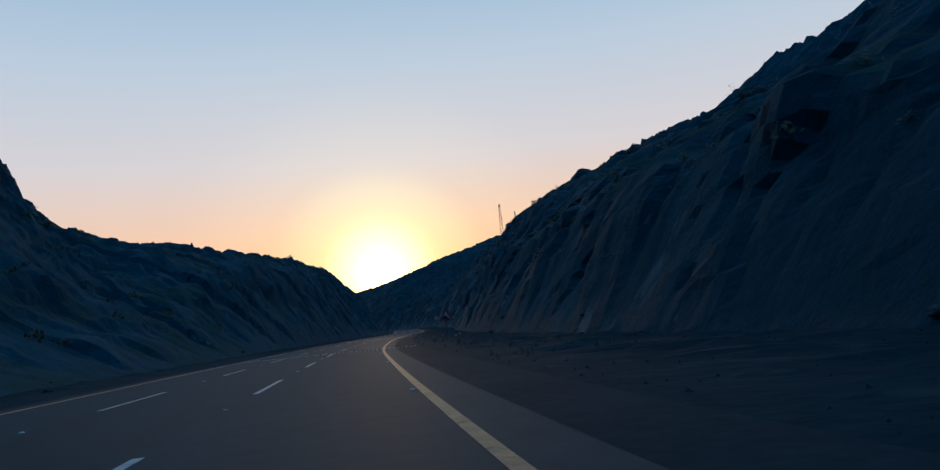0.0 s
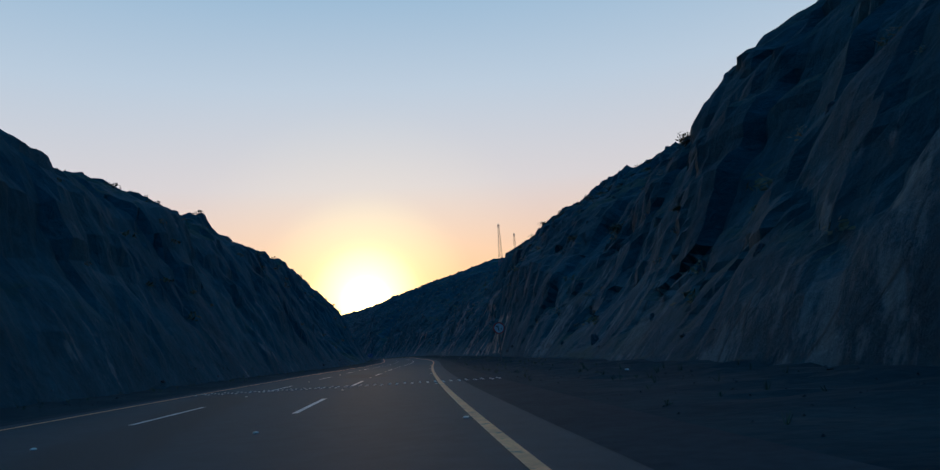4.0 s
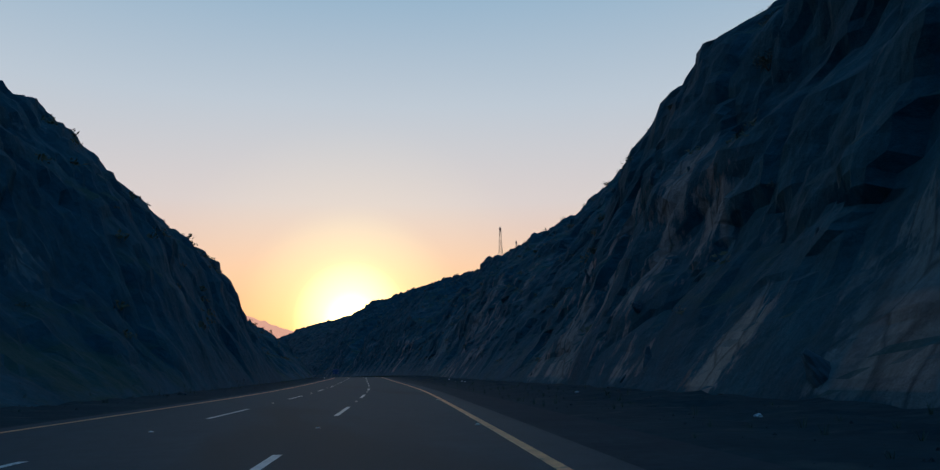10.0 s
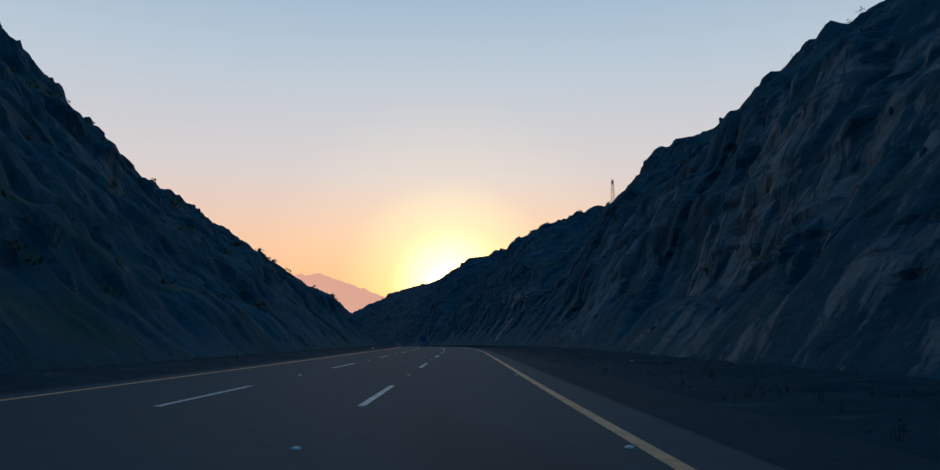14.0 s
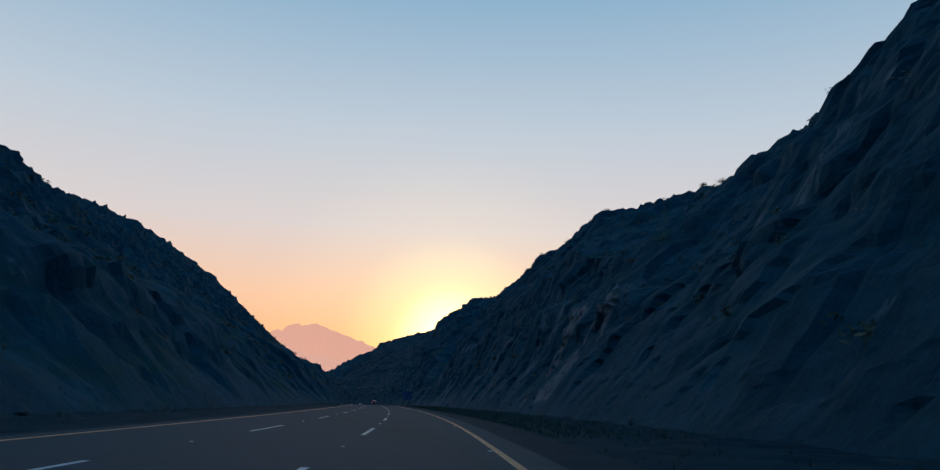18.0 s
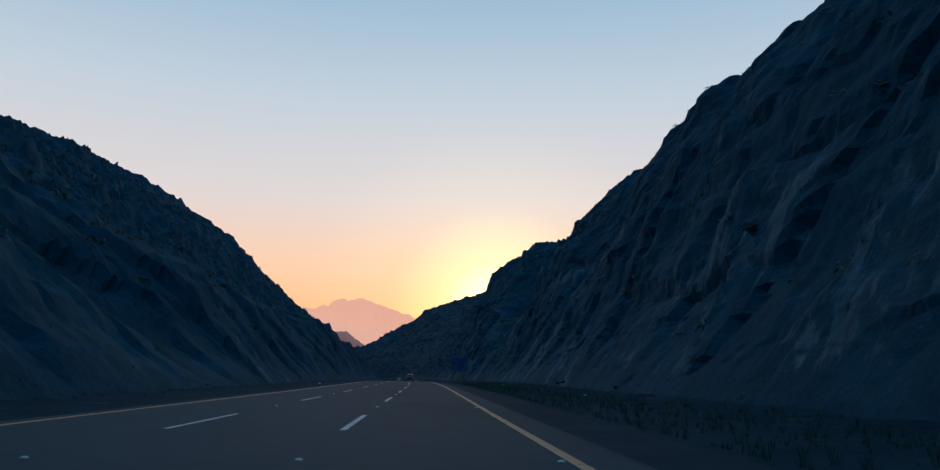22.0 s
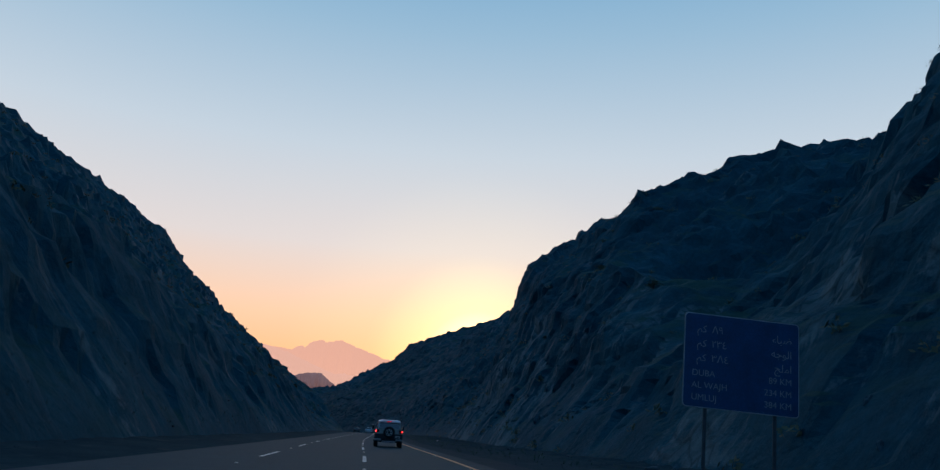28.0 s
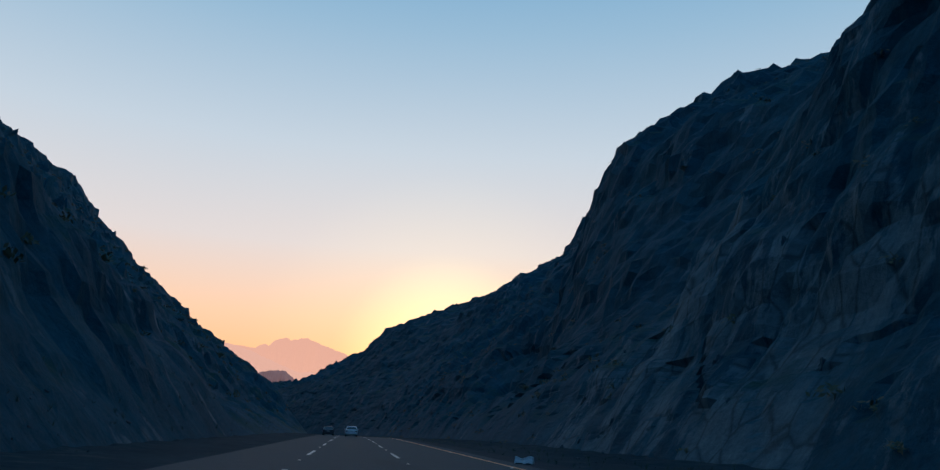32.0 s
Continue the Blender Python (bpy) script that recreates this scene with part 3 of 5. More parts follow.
def tube_bm(a, b, r0, r1=None, sides=10, bm=None):
    a, b = Vector(a), Vector(b)
    own = bmesh.new()
    bmesh.ops.create_cone(own, cap_ends=True, segments=sides, radius1=r0, radius2=r0 if r1 is None else r1, depth=(b - a).length)
    m = Matrix.Translation((a + b) / 2) @ (b - a).to_track_quat("Z", "Y").to_matrix().to_4x4()
    return join_bm(bm, own, m)


def loft_bm(rings, caps=True):
    """A skin through rings of points, all of one length."""
    bm = bmesh.new()
    rows = [[bm.verts.new(p) for p in r] for r in rings]
    n = len(rows[0])
    for a, b in zip(rows, rows[1:]):
        for i in range(n):
            bm.faces.new((a[i], a[(i + 1) % n], b[(i + 1) % n], b[i]))
    if caps:
        bm.faces.new(rows[0][::-1])
        bm.faces.new(rows[-1])
    bmesh.ops.recalc_face_normals(bm, faces=bm.faces)
    return bm


def plate_bm(points, thick, out):
    """A flat plate from outline points, with thickness along out."""
    o = Vector(out).normalized() * thick
    return loft_bm([[Vector(p) for p in points], [Vector(p) + o for p in points]])


def ring_bm(r_in, r_out, y0, y1, a0=0.0, a1=360.0, steps=24, centre=(0, 0, 0)):
    """A ring or arch round the y axis of its centre... from angle a0 to a1 in degrees, in the plane of x and z."""
    full = abs(a1 - a0) >= 360
    bm = bmesh.new()
    rows = []
    for i in range(steps + (0 if full else 1)):
        a = radians(a0 + (a1 - a0) * i / steps)
        c, s = math.cos(a), math.sin(a)
        rows.append([bm.verts.new((centre[0] + r * c, centre[1] + y, centre[2] + r * s)) for r, y in ((r_in, y0), (r_out, y0), (r_out, y1), (r_in, y1))])
    pairs = list(zip(rows, rows[1:] + ([rows[0]] if full else [])))
    for a, b in pairs[: steps]:
        for k in range(4):
            bm.faces.new((a[k], a[(k + 1) % 4], b[(k + 1) % 4], b[k]))
    if not full:
        bm.faces.new(rows[0])
        bm.faces.new(rows[-1][::-1])
    bmesh.ops.recalc_face_normals(bm, faces=bm.faces)
    return bm


# ---- large structure: slopes, road, ground, distance ----
EAST_CUTS, WEST_CUTS = [0.5] + EAST_D + [280, 480], [5.5] + WEST_D + [300, 500]


def slope_heights(side, s, d):
    """Height of the slope at arrays s, d (units east or west of the valley's line), before the relief."""
    dist = np.array(EAST_CUTS if side > 0 else WEST_CUTS, float)
    zr = hermite(ROAD_S, ROAD_Z, np.clip(np.asarray(s) * UNIT, -174, 1450)) / UNIT
    cols = [zr - 0.06, zr + 0.12]
    for row in EAST_H if side > 0 else WEST_H:
        cols.append(slope_curve(row, s))
    cols.append(cols[-1] * 0.75)
    cols.append(zr * 0 - 9)
    cols = np.array(cols)
    k = np.clip(np.searchsorted(dist, d, side="right") - 1, 0, len(dist) - 2)
    u = np.clip((d - dist[k]) / (dist[k + 1] - dist[k]), 0, 1)
    i = np.arange(len(s))
    return cols[k, i] * (1 - u) + cols[k + 1, i] * u, zr


def slope_curve(row, s):
    xs, ys = np.array(STATIONS, float), np.array(row, float)
    i = np.clip(np.searchsorted(xs, s) - 1, 0, len(xs) - 2)
    u = np.clip((s - xs[i]) / (xs[i + 1] - xs[i]), 0, 1)
    u = u * 0.5 + 0.5 * (3 * u**2 - 2 * u**3)
    return ys[i] * (1 - u) + ys[i + 1] * u


def relief(x, y, z, amp, out_x, out_y):
    """Broken rock: ledges, gullies and blocks."""
    east, north = x, y
    y = y * 0.5
    p = Vector((x, y, z))
    n1 = noise.fractal(Vector((x * 0.11, y * 0.11, z * 0.15)), 1.0, 2.1, 3)
    n2 = 1 - 2 * abs(noise.noise(Vector((x * 0.21 + 7, y * 0.21, z * 0.28))))
    n3 = noise.voronoi(Vector((x * 0.30, y * 0.30, z * 0.42)))[0]
    n4 = (n3[1] - n3[0]) - 0.35
    n5 = noise.fractal(p * 0.5, 0.9, 2.2, 2)
    n6 = noise.voronoi(Vector((x * 0.5, y * 0.5, z * 0.55)))[0]
    push = 0.62 * amp * (0.75 * n1 + 0.35 * n2 + 0.8 * n4 + 0.3 * n5 + 0.55 * (n6[1] - n6[0] - 0.3))
    n7 = noise.noise(Vector((x * 0.55, y * 0.55, z * 0.5)))
    n8 = noise.noise(Vector((x * 0.17, y * 0.17, z * 0.17 + 8.0)))
    lift = amp * (0.45 * n5 + 0.35 * n1 + 0.55 * max(n7, -0.2) + 0.6 * max(n8, -0.3))
    n9 = noise.voronoi(Vector((x * 0.27, y * 0.27, z * 0.30)))[0]
    lift += amp * (1.1 * max(0.0, 0.62 - n9[0]) - 0.2)
    return east - out_x * push, north - out_y * push, z + lift


def slope_vertex(side, s, d, z, rx, ry, tx, ty):
    """One point of the finished slope, in metres."""
    ox, oy = side * ty, -side * tx
    x, y = rx + d * ox, ry + d * oy
    foot = 8.0 if side > 0 else 9.5
    over = d - foot
    if over <= 0:
        rough = min(max(d - (3.6 if side > 0 else 8.2), 0.0) * 0.06, 0.12)
        return x * UNIT, y * UNIT, (z + rough * noise.fractal(Vector((x * 0.9, y * 0.9, 0)), 0.9, 2.1, 4)) * UNIT
    amp = min(over * 0.16, 0.75) + min(max(d - 30, 0) * 0.022, 2.2)
    x, y, z = relief(x, y, z, amp, ox, oy)
    crag = max(0.0, noise.noise(Vector((x * 0.36, y * 0.26, z * 0.36))) - 0.10) + 0.8 * max(0.0, noise.noise(Vector((x * 0.7, y * 0.7, z * 0.7))))
    z += min(max(d - 12, 0.0) * 0.09, 1.9) * crag
    # ribs, gullies and split blocks that follow the fall of the slope
    near = min(over * 0.5, 1.0)
    big = noise.voronoi(Vector((s * 0.20 + 0.25 * noise.noise(Vector((s * 0.1, z * 0.1, side))), z * 0.12 + s * 0.03, side * 9.0)))
    small = noise.voronoi(Vector((s * 0.62 + 0.3 * noise.noise(Vector((s * 0.3, z * 0.3, side))), z * 0.42 + s * 0.1, side * 5.0)))
    cell, tiny = big[1][0], small[1][0]
    step = 0.46 * math.sin(cell.x * 37.0 + cell.y * 91.0) + 0.20 * math.sin(tiny.x * 53.0 + tiny.y * 71.0)
    gap = max(0.0, 0.12 - (big[0][1] - big[0][0])) * 2.0
    bench = 0.5 * math.sin(z * 0.9 + 2.2 * noise.noise(Vector((s * 0.07, z * 0.05, side * 3.0)))) * max(0.0, noise.noise(Vector((s * 0.05, z * 0.08, side * 7.0))) + 0.15)
    push = near * (0.62 * step - gap - 0.16 + bench) * (1.0 + min(d * 0.005, 0.4))
    x, y, z = x - ox * push * 0.75, y - oy * push * 0.75, z + push * 0.42
    return x * UNIT, y * UNIT, z * UNIT


# beds of bare brown rock: side, along from and to, height over the road from and to, how solid
BEDS = [(1, 146, 164, 0.25, 5.0, 0.6), (1, 163, 172, 0.25, 2.2, 0.45), (1, 175, 179, 0.25, 2.4, 0.45), (1, 182.5, 187, 0, 3.0, 0.5), (1, 190, 217, 0.3, 11.0, 0.28), (1, 237, 268, 0, 13.0, 0.25), (1, 98, 124, 0.3, 7.0, 0.12),
        (1, 60, 98, 0, 5.0, -0.05), (1, 284, 306, 1, 12.0, 0.1), (1, 345, 351, 1.0, 9.0, 0.28), (1, 354, 359, 0.5, 9.0, 0.3), (1, 362, 400, 1, 9.0, 0.0), (1, 418, 448, 0.3, 12.0, 0.08), (1, 462, 490, 0.3, 10.0, 0.15), (1, 500, 530, 0, 9.0, 0.05),
        (1, 535, 575, 0, 14.0, 0.15), (-1, 150, 200, 1, 9.0, -0.12)]


def bed_at(side, s, high):
    """How far a point lies inside a bed of bare rock, from -1 to 1."""
    best = -1.0
    for q, s0, s1, h0, h1, solid in BEDS:
        if q == side and s0 - 3 < s < s1 + 3:
            best = max(best, min((s - s0) / 2.0, (s1 - s) / 2.0, (high - h0) / 0.5, (h1 - high) / 1.2, solid))
    return best


def build_slope(name, side, label):
    cuts = EAST_CUTS if side > 0 else WEST_CUTS
    counts = [14, 22, 26, 28, 28, 28, 24, 20, 3, 2] if side > 0 else [10, 14, 16, 22, 28, 28, 24, 20, 3, 2]
    ds = []
    for a, b, n in zip(cuts, cuts[1:], counts):
        ds += [a + (b - a) * k / n for k in range(n)]
    ds.append(cuts[-1])
    ss = np.concatenate([np.arange(-120, -20, 5.0), np.arange(-20, 560, 0.5), np.arange(560, 720, 1.2), np.arange(720, 1001, 2.5)])
    m = len(ds)
    S, D = np.repeat(ss, m), np.tile(np.array(ds), len(ss))
    Z, ZR = slope_heights(side, S, D)
    RX, RY, TX, TY = valley_at(S)
    verts = [slope_vertex(side, *v) for v in zip(S.tolist(), D.tolist(), Z.tolist(), RX.tolist(), RY.tolist(), TX.tolist(), TY.tolist())]
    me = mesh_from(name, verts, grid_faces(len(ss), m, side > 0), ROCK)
    me.materials.append(VERGE)
    me.polygons.foreach_set("material_index", [1 if k < counts[0] else 0 for k in range(m - 1)] * (len(ss) - 1))
    bed = me.attributes.new("bed", "FLOAT", "POINT")
    bed.data.foreach_set("value", [bed_at(side, s, v[2] / UNIT - zr) for s, v, zr in zip(S.tolist(), verts, ZR.tolist())])
    lay = me.attributes.new("lay", "FLOAT_VECTOR", "POINT")
    lay.data.foreach_set("vector", np.column_stack([S * UNIT, D * UNIT, np.array(verts)[:, 2]]).ravel())
    tagged(new(name, me), label, "hillside", kind="structure")


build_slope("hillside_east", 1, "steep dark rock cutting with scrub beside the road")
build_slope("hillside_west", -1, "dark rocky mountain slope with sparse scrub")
HILLS = {1: bpy.data.objects["hillside_east"], -1: bpy.data.objects["hillside_west"]}
TREES = {k: BVHTree.FromPolygons([v.co for v in ob.data.vertices], [tuple(q.vertices) for q in ob.data.polygons]) for k, ob in HILLS.items()}


def build_ground():
    verts, faces = [(0, 580, -14.0)], []
    rings = [170, 580, 1300, 2400, 3600, 4700]
    for r in rings:
        for k in range(48):
            a = k / 48 * 2 * math.pi
            verts.append((r * math.cos(a), 580 + r * math.sin(a), -14.0))
    for k in range(48):
        faces.append((0, 1 + k, 1 + (k + 1) % 48))
    for q in range(len(rings) - 1):
        for k in range(48):
            a, b = 1 + q * 48, 1 + (q + 1) * 48
            faces.append((a + k, b + k, b + (k + 1) % 48, a + (k + 1) % 48))
    tagged(new("ground", mesh_from("ground", verts, faces, GRAVEL)), "wide dry stony ground out to the horizon", "ground", kind="structure")


build_ground()


def strip(name, s0, s1, d0, d1, lift, mat, step=2.0, parent=None, thick=0.0):
    """A band of the road between distances d0 and d1."""
    ss = np.linspace(s0, s1, max(2, int((s1 - s0) / step) + 1))
    x, y, z, tx, ty = road_at(ss)
    rows = [(d0, lift), (d1, lift)] if not thick else [(d0, lift - thick), (d0, lift), (d1, lift), (d1, lift - thick)]
    verts = []
    for i in range(len(ss)):
        for d, h in rows:
            verts.append((x[i] + d * ty[i], y[i] - d * tx[i], z[i] + h))
    ob = new(name, mesh_from(name, verts, grid_faces(len(ss), len(rows), True), mat))
    if parent:
        ob.parent = parent
    return ob


road = strip("road", -170, 1440, -10.6, 4.3, 0.0, ASPHALT, thick=0.25)
tagged(road, "worn grey three-lane asphalt road through a rock cutting", "road", kind="structure")
tagged(strip("edge_line", -170, 1440, 1.72, 1.90, 0.006, PAINT_YELLOW, parent=road), "solid worn yellow edge line")
tagged(strip("edge_line", -170, 1440, -8.93, -8.73, 0.006, PAINT_YELLOW, parent=road), "solid worn yellow edge line")


for d0, d1, side in ((2.7, 4.32, 1), (-10.62, -9.6, -1)):
    tagged(strip("shoulder", -170, 1440, d0, d1, 0.004, SHOULDER, parent=road), "dusty dark road shoulder")


# where every so-manieth dash begins along the road; the painters kept no even step
DASH_K = [-12, 1, 3, 9, 12, 13, 14, 16, 18, 20, 27, 28, 29, 32, 35, 42, 76]
DASH_S = [-171, 35.0, 67.0, 163.5, 212.0, 227.6, 243.2, 276.7, 311.1, 345.1, 471.5, 490.0, 508.0, 559.8, 610.7, 728.0, 1300]


def dash_start(k):
    return float(np.interp(k, DASH_K, DASH_S))


for lane in (-1.92, -5.42):
    for k in range(-12, 77):
        s0 = dash_start(k)
        strip("lane_dash", s0, s0 + 6.0, lane, lane + 0.14, 0.006, PAINT_WHITE, step=3.0, parent=road)


def far_range(name, label, dist, outline, depth, mat, base=-14.0, rough=1.0, seed=0.0):
    """A mountain range: outline gives its skyline as degrees east of north and degrees high, seen from the middle of the road."""
    az, el = [a for a, e in outline], [e for a, e in outline]
    n, m = 320, 26
    verts = []
    for i in range(n):
        a = az[0] + (az[-1] - az[0]) * i / (n - 1)
        e = float(np.interp(a, az, el))
        top = dist * math.tan(radians(e)) + rough * dist * 0.004 * noise.fractal(Vector((a * 5.0, seed, 0)), 0.8, 2.1, 5)
        for j in range(m):
            v = j / (m - 1)
            up = 1 - abs(2 * v - 1)
            r = dist - depth * (1 - 2 * v) * 0.5
            r += depth * 0.22 * up * (1 - up) * 4 * noise.fractal(Vector((a * 1.3, v * 3 + seed, 5)), 0.9, 2.1, 5)
            h = base + (top - base) * (up ** 0.85) * (1 + (0.12 * noise.fractal(Vector((a * 2.2, v * 5, seed)), 0.9, 2.1, 5) * (1 - up)))
            verts.append((r * math.sin(radians(a)), 580 + r * math.cos(radians(a)), h))
    tagged(new(name, mesh_from(name, verts, grid_faces(n, m), mat, True)), label, "mountain", kind="structure")


# rock with an emission that stands in for the sunlit haze before it
def haze_glow_material(name, rock, air, strength):
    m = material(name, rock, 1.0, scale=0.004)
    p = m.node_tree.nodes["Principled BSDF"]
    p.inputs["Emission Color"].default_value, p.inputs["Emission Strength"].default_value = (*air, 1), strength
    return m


# far mountains and low hill glow evenly in place of real haze
HAZE_BACK = haze_glow_material("sunset_haze_glow_far", (0.05, 0.04, 0.035), (0.72, 0.375, 0.275), 1.0)
HAZE_MID = haze_glow_material("sunset_haze_glow_middle", (0.06, 0.045, 0.04), (0.70, 0.385, 0.295), 1.0)
HAZE_LOW = haze_glow_material("sunset_haze_glow_near", (0.16, 0.12, 0.10), (0.22, 0.115, 0.11), 0.6)
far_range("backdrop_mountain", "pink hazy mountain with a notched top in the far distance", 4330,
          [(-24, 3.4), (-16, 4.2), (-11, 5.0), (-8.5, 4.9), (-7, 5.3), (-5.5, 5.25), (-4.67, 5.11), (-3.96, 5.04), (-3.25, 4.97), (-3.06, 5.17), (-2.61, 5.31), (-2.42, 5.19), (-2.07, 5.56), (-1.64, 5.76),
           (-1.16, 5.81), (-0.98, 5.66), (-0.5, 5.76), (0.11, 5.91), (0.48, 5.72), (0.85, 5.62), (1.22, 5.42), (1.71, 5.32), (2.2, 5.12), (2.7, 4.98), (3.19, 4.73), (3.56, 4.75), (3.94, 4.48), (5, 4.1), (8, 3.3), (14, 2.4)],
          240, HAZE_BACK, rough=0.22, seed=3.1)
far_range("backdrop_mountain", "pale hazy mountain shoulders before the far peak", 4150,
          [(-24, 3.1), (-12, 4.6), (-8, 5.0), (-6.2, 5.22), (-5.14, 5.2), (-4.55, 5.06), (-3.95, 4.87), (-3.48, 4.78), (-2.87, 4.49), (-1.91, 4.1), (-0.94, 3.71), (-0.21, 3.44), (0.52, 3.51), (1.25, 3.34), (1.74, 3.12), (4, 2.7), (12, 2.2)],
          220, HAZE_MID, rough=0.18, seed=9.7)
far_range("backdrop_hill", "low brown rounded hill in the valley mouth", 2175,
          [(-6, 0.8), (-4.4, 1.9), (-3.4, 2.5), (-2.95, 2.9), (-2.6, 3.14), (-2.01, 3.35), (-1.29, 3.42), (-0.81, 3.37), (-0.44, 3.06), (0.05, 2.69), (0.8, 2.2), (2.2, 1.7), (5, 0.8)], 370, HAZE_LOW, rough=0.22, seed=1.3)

# ---- wheels and cars ----
def build_wheel(parent, x, y, z, r, width, side, label="black tyre on a spoked alloy rim"):
    """A wheel whose axle runs along x."""
    turn = Matrix.Translation((x, y, z)) @ Matrix.Rotation(radians(90), 4, "Z")
    rings = []
    prof = [(0.60, -0.42), (0.86, -0.5), (0.97, -0.42), (1.0, -0.25), (1.0, 0.25), (0.97, 0.42), (0.86, 0.5), (0.60, 0.42)]
    for i in range(32):
        a = i / 32 * 2 * math.pi
        rings.append([Vector((r * q * math.cos(a), w * width, r * q * math.sin(a))) for q, w in prof])
    bm = loft_bm(rings + [rings[0]], caps=False)
    bmesh.ops.remove_doubles(bm, verts=bm.verts, dist=1e-5)
    bmesh.ops.transform(bm, matrix=turn, verts=bm.verts)
    wheel = smoothed(part("wheel", bm, RUBBER, parent, label))
    face = width * 0.36
    rim = ring_bm(r * 0.52, r * 0.62, -face, face, steps=32)
    own = bmesh.new()
    bmesh.ops.create_cone(own, cap_ends=True, segments=20, radius1=r * 0.17, radius2=r * 0.15, depth=0.05)
    join_bm(rim, own, Matrix.Translation((0, -side * face * 0.8, 0)) @ Matrix.Rotation(radians(90), 4, "X"))
    for k in range(6):
        spoke = box_bm(-r * 0.075, r * 0.075, -0.02, 0.02, r * 0.12, r * 0.55, 0.008)
        join_bm(rim, spoke, Matrix.Rotation(radians(60 * k + 30), 4, "Y") @ Matrix.Translation((0, -side * face * 0.75, 0)))
    bmesh.ops.transform(rim, matrix=turn, verts=rim.verts)
    part("rim", rim, ALLOY, wheel, "silver six-spoke rim")
    disc = ring_bm(0.01, r * 0.53, -0.012, 0.012, steps=24, centre=(0, side * face * 0.2, 0))
    bmesh.ops.transform(disc, matrix=turn, verts=disc.verts)
    part("brake_disc", disc, TRIM, wheel)
    return wheel


def body_ring(y, w, z0, z1, round_top=0.09, bulge=0.02):
    """Cross-section of a car body at y: half width w from z0 to z1."""
    zm = z0 + (z1 - z0) * 0.55
    half = [(w * 0.86, z0), (w - 0.02, z0 + 0.05), (w + bulge, zm), (w, z1 - round_top), (w - round_top * 0.45, z1 - round_top * 0.3), (w - round_top * 1.4, z1)]
    pts = [Vector((x, y, z)) for x, z in half]
    return pts + [Vector((-p.x, p.y, p.z)) for p in reversed(pts)]


def cabin_ring(y, wb, wt, z0, z1, lean=0.0):
    half = [(wb, z0), (wb * 0.5 + wt * 0.5 + 0.015, (z0 + z1) / 2), (wt + 0.02, z1 - 0.10), (wt - 0.05, z1 - 0.02), (wt - 0.22, z1)]
    pts = [Vector((x, y + lean * (z - z0) / (z1 - z0), z)) for x, z in half]
    return pts + [Vector((-p.x, p.y, p.z)) for p in reversed(pts)]


def arch_bm(r_in, half, high, side):
    """A squared wheel arch round a round opening, thick towards its side."""
    bm = bmesh.new()
    rows = []
    for i in range(23):
        a = radians(-6 + 192 * i / 22)
        c, s = math.cos(a), math.sin(a)
        oy, oz = half * math.copysign(abs(c) ** 0.55, c), high * math.copysign(abs(s) ** 0.45, s)
        oz = max(oz, r_in * s + 0.02 * s)
        rows.append([bm.verts.new((x * side, y, z)) for x, y, z in ((0, r_in * c, r_in * s), (0, oy, oz), (0.055, oy * 0.97, oz * 0.97), (0.065, r_in * c, r_in * s))])
    for a, b in zip(rows, rows[1:]):
        for k in range(4):
            bm.faces.new((a[k], a[(k + 1) % 4], b[(k + 1) % 4], b[k]))
    bm.faces.new(rows[0])
    bm.faces.new(rows[-1][::-1])
    bmesh.ops.recalc_face_normals(bm, faces=bm.faces)
    return bm


def side_pane(parent, name, outline, thick, side, mat, label=""):
    """A pane on the car's side: outline of (y, z) on the leaning side wall."""
    def wall(y, z):
        return 0.908 - (z - 1.20) * 0.26 - 0.075 * max(0.0, y + 0.75)
    pts = [Vector((side * wall(y, z), y, z)) for y, z in outline]
    return part(name, plate_bm(pts, thick, (side, 0, 0.2)), mat, parent, label)


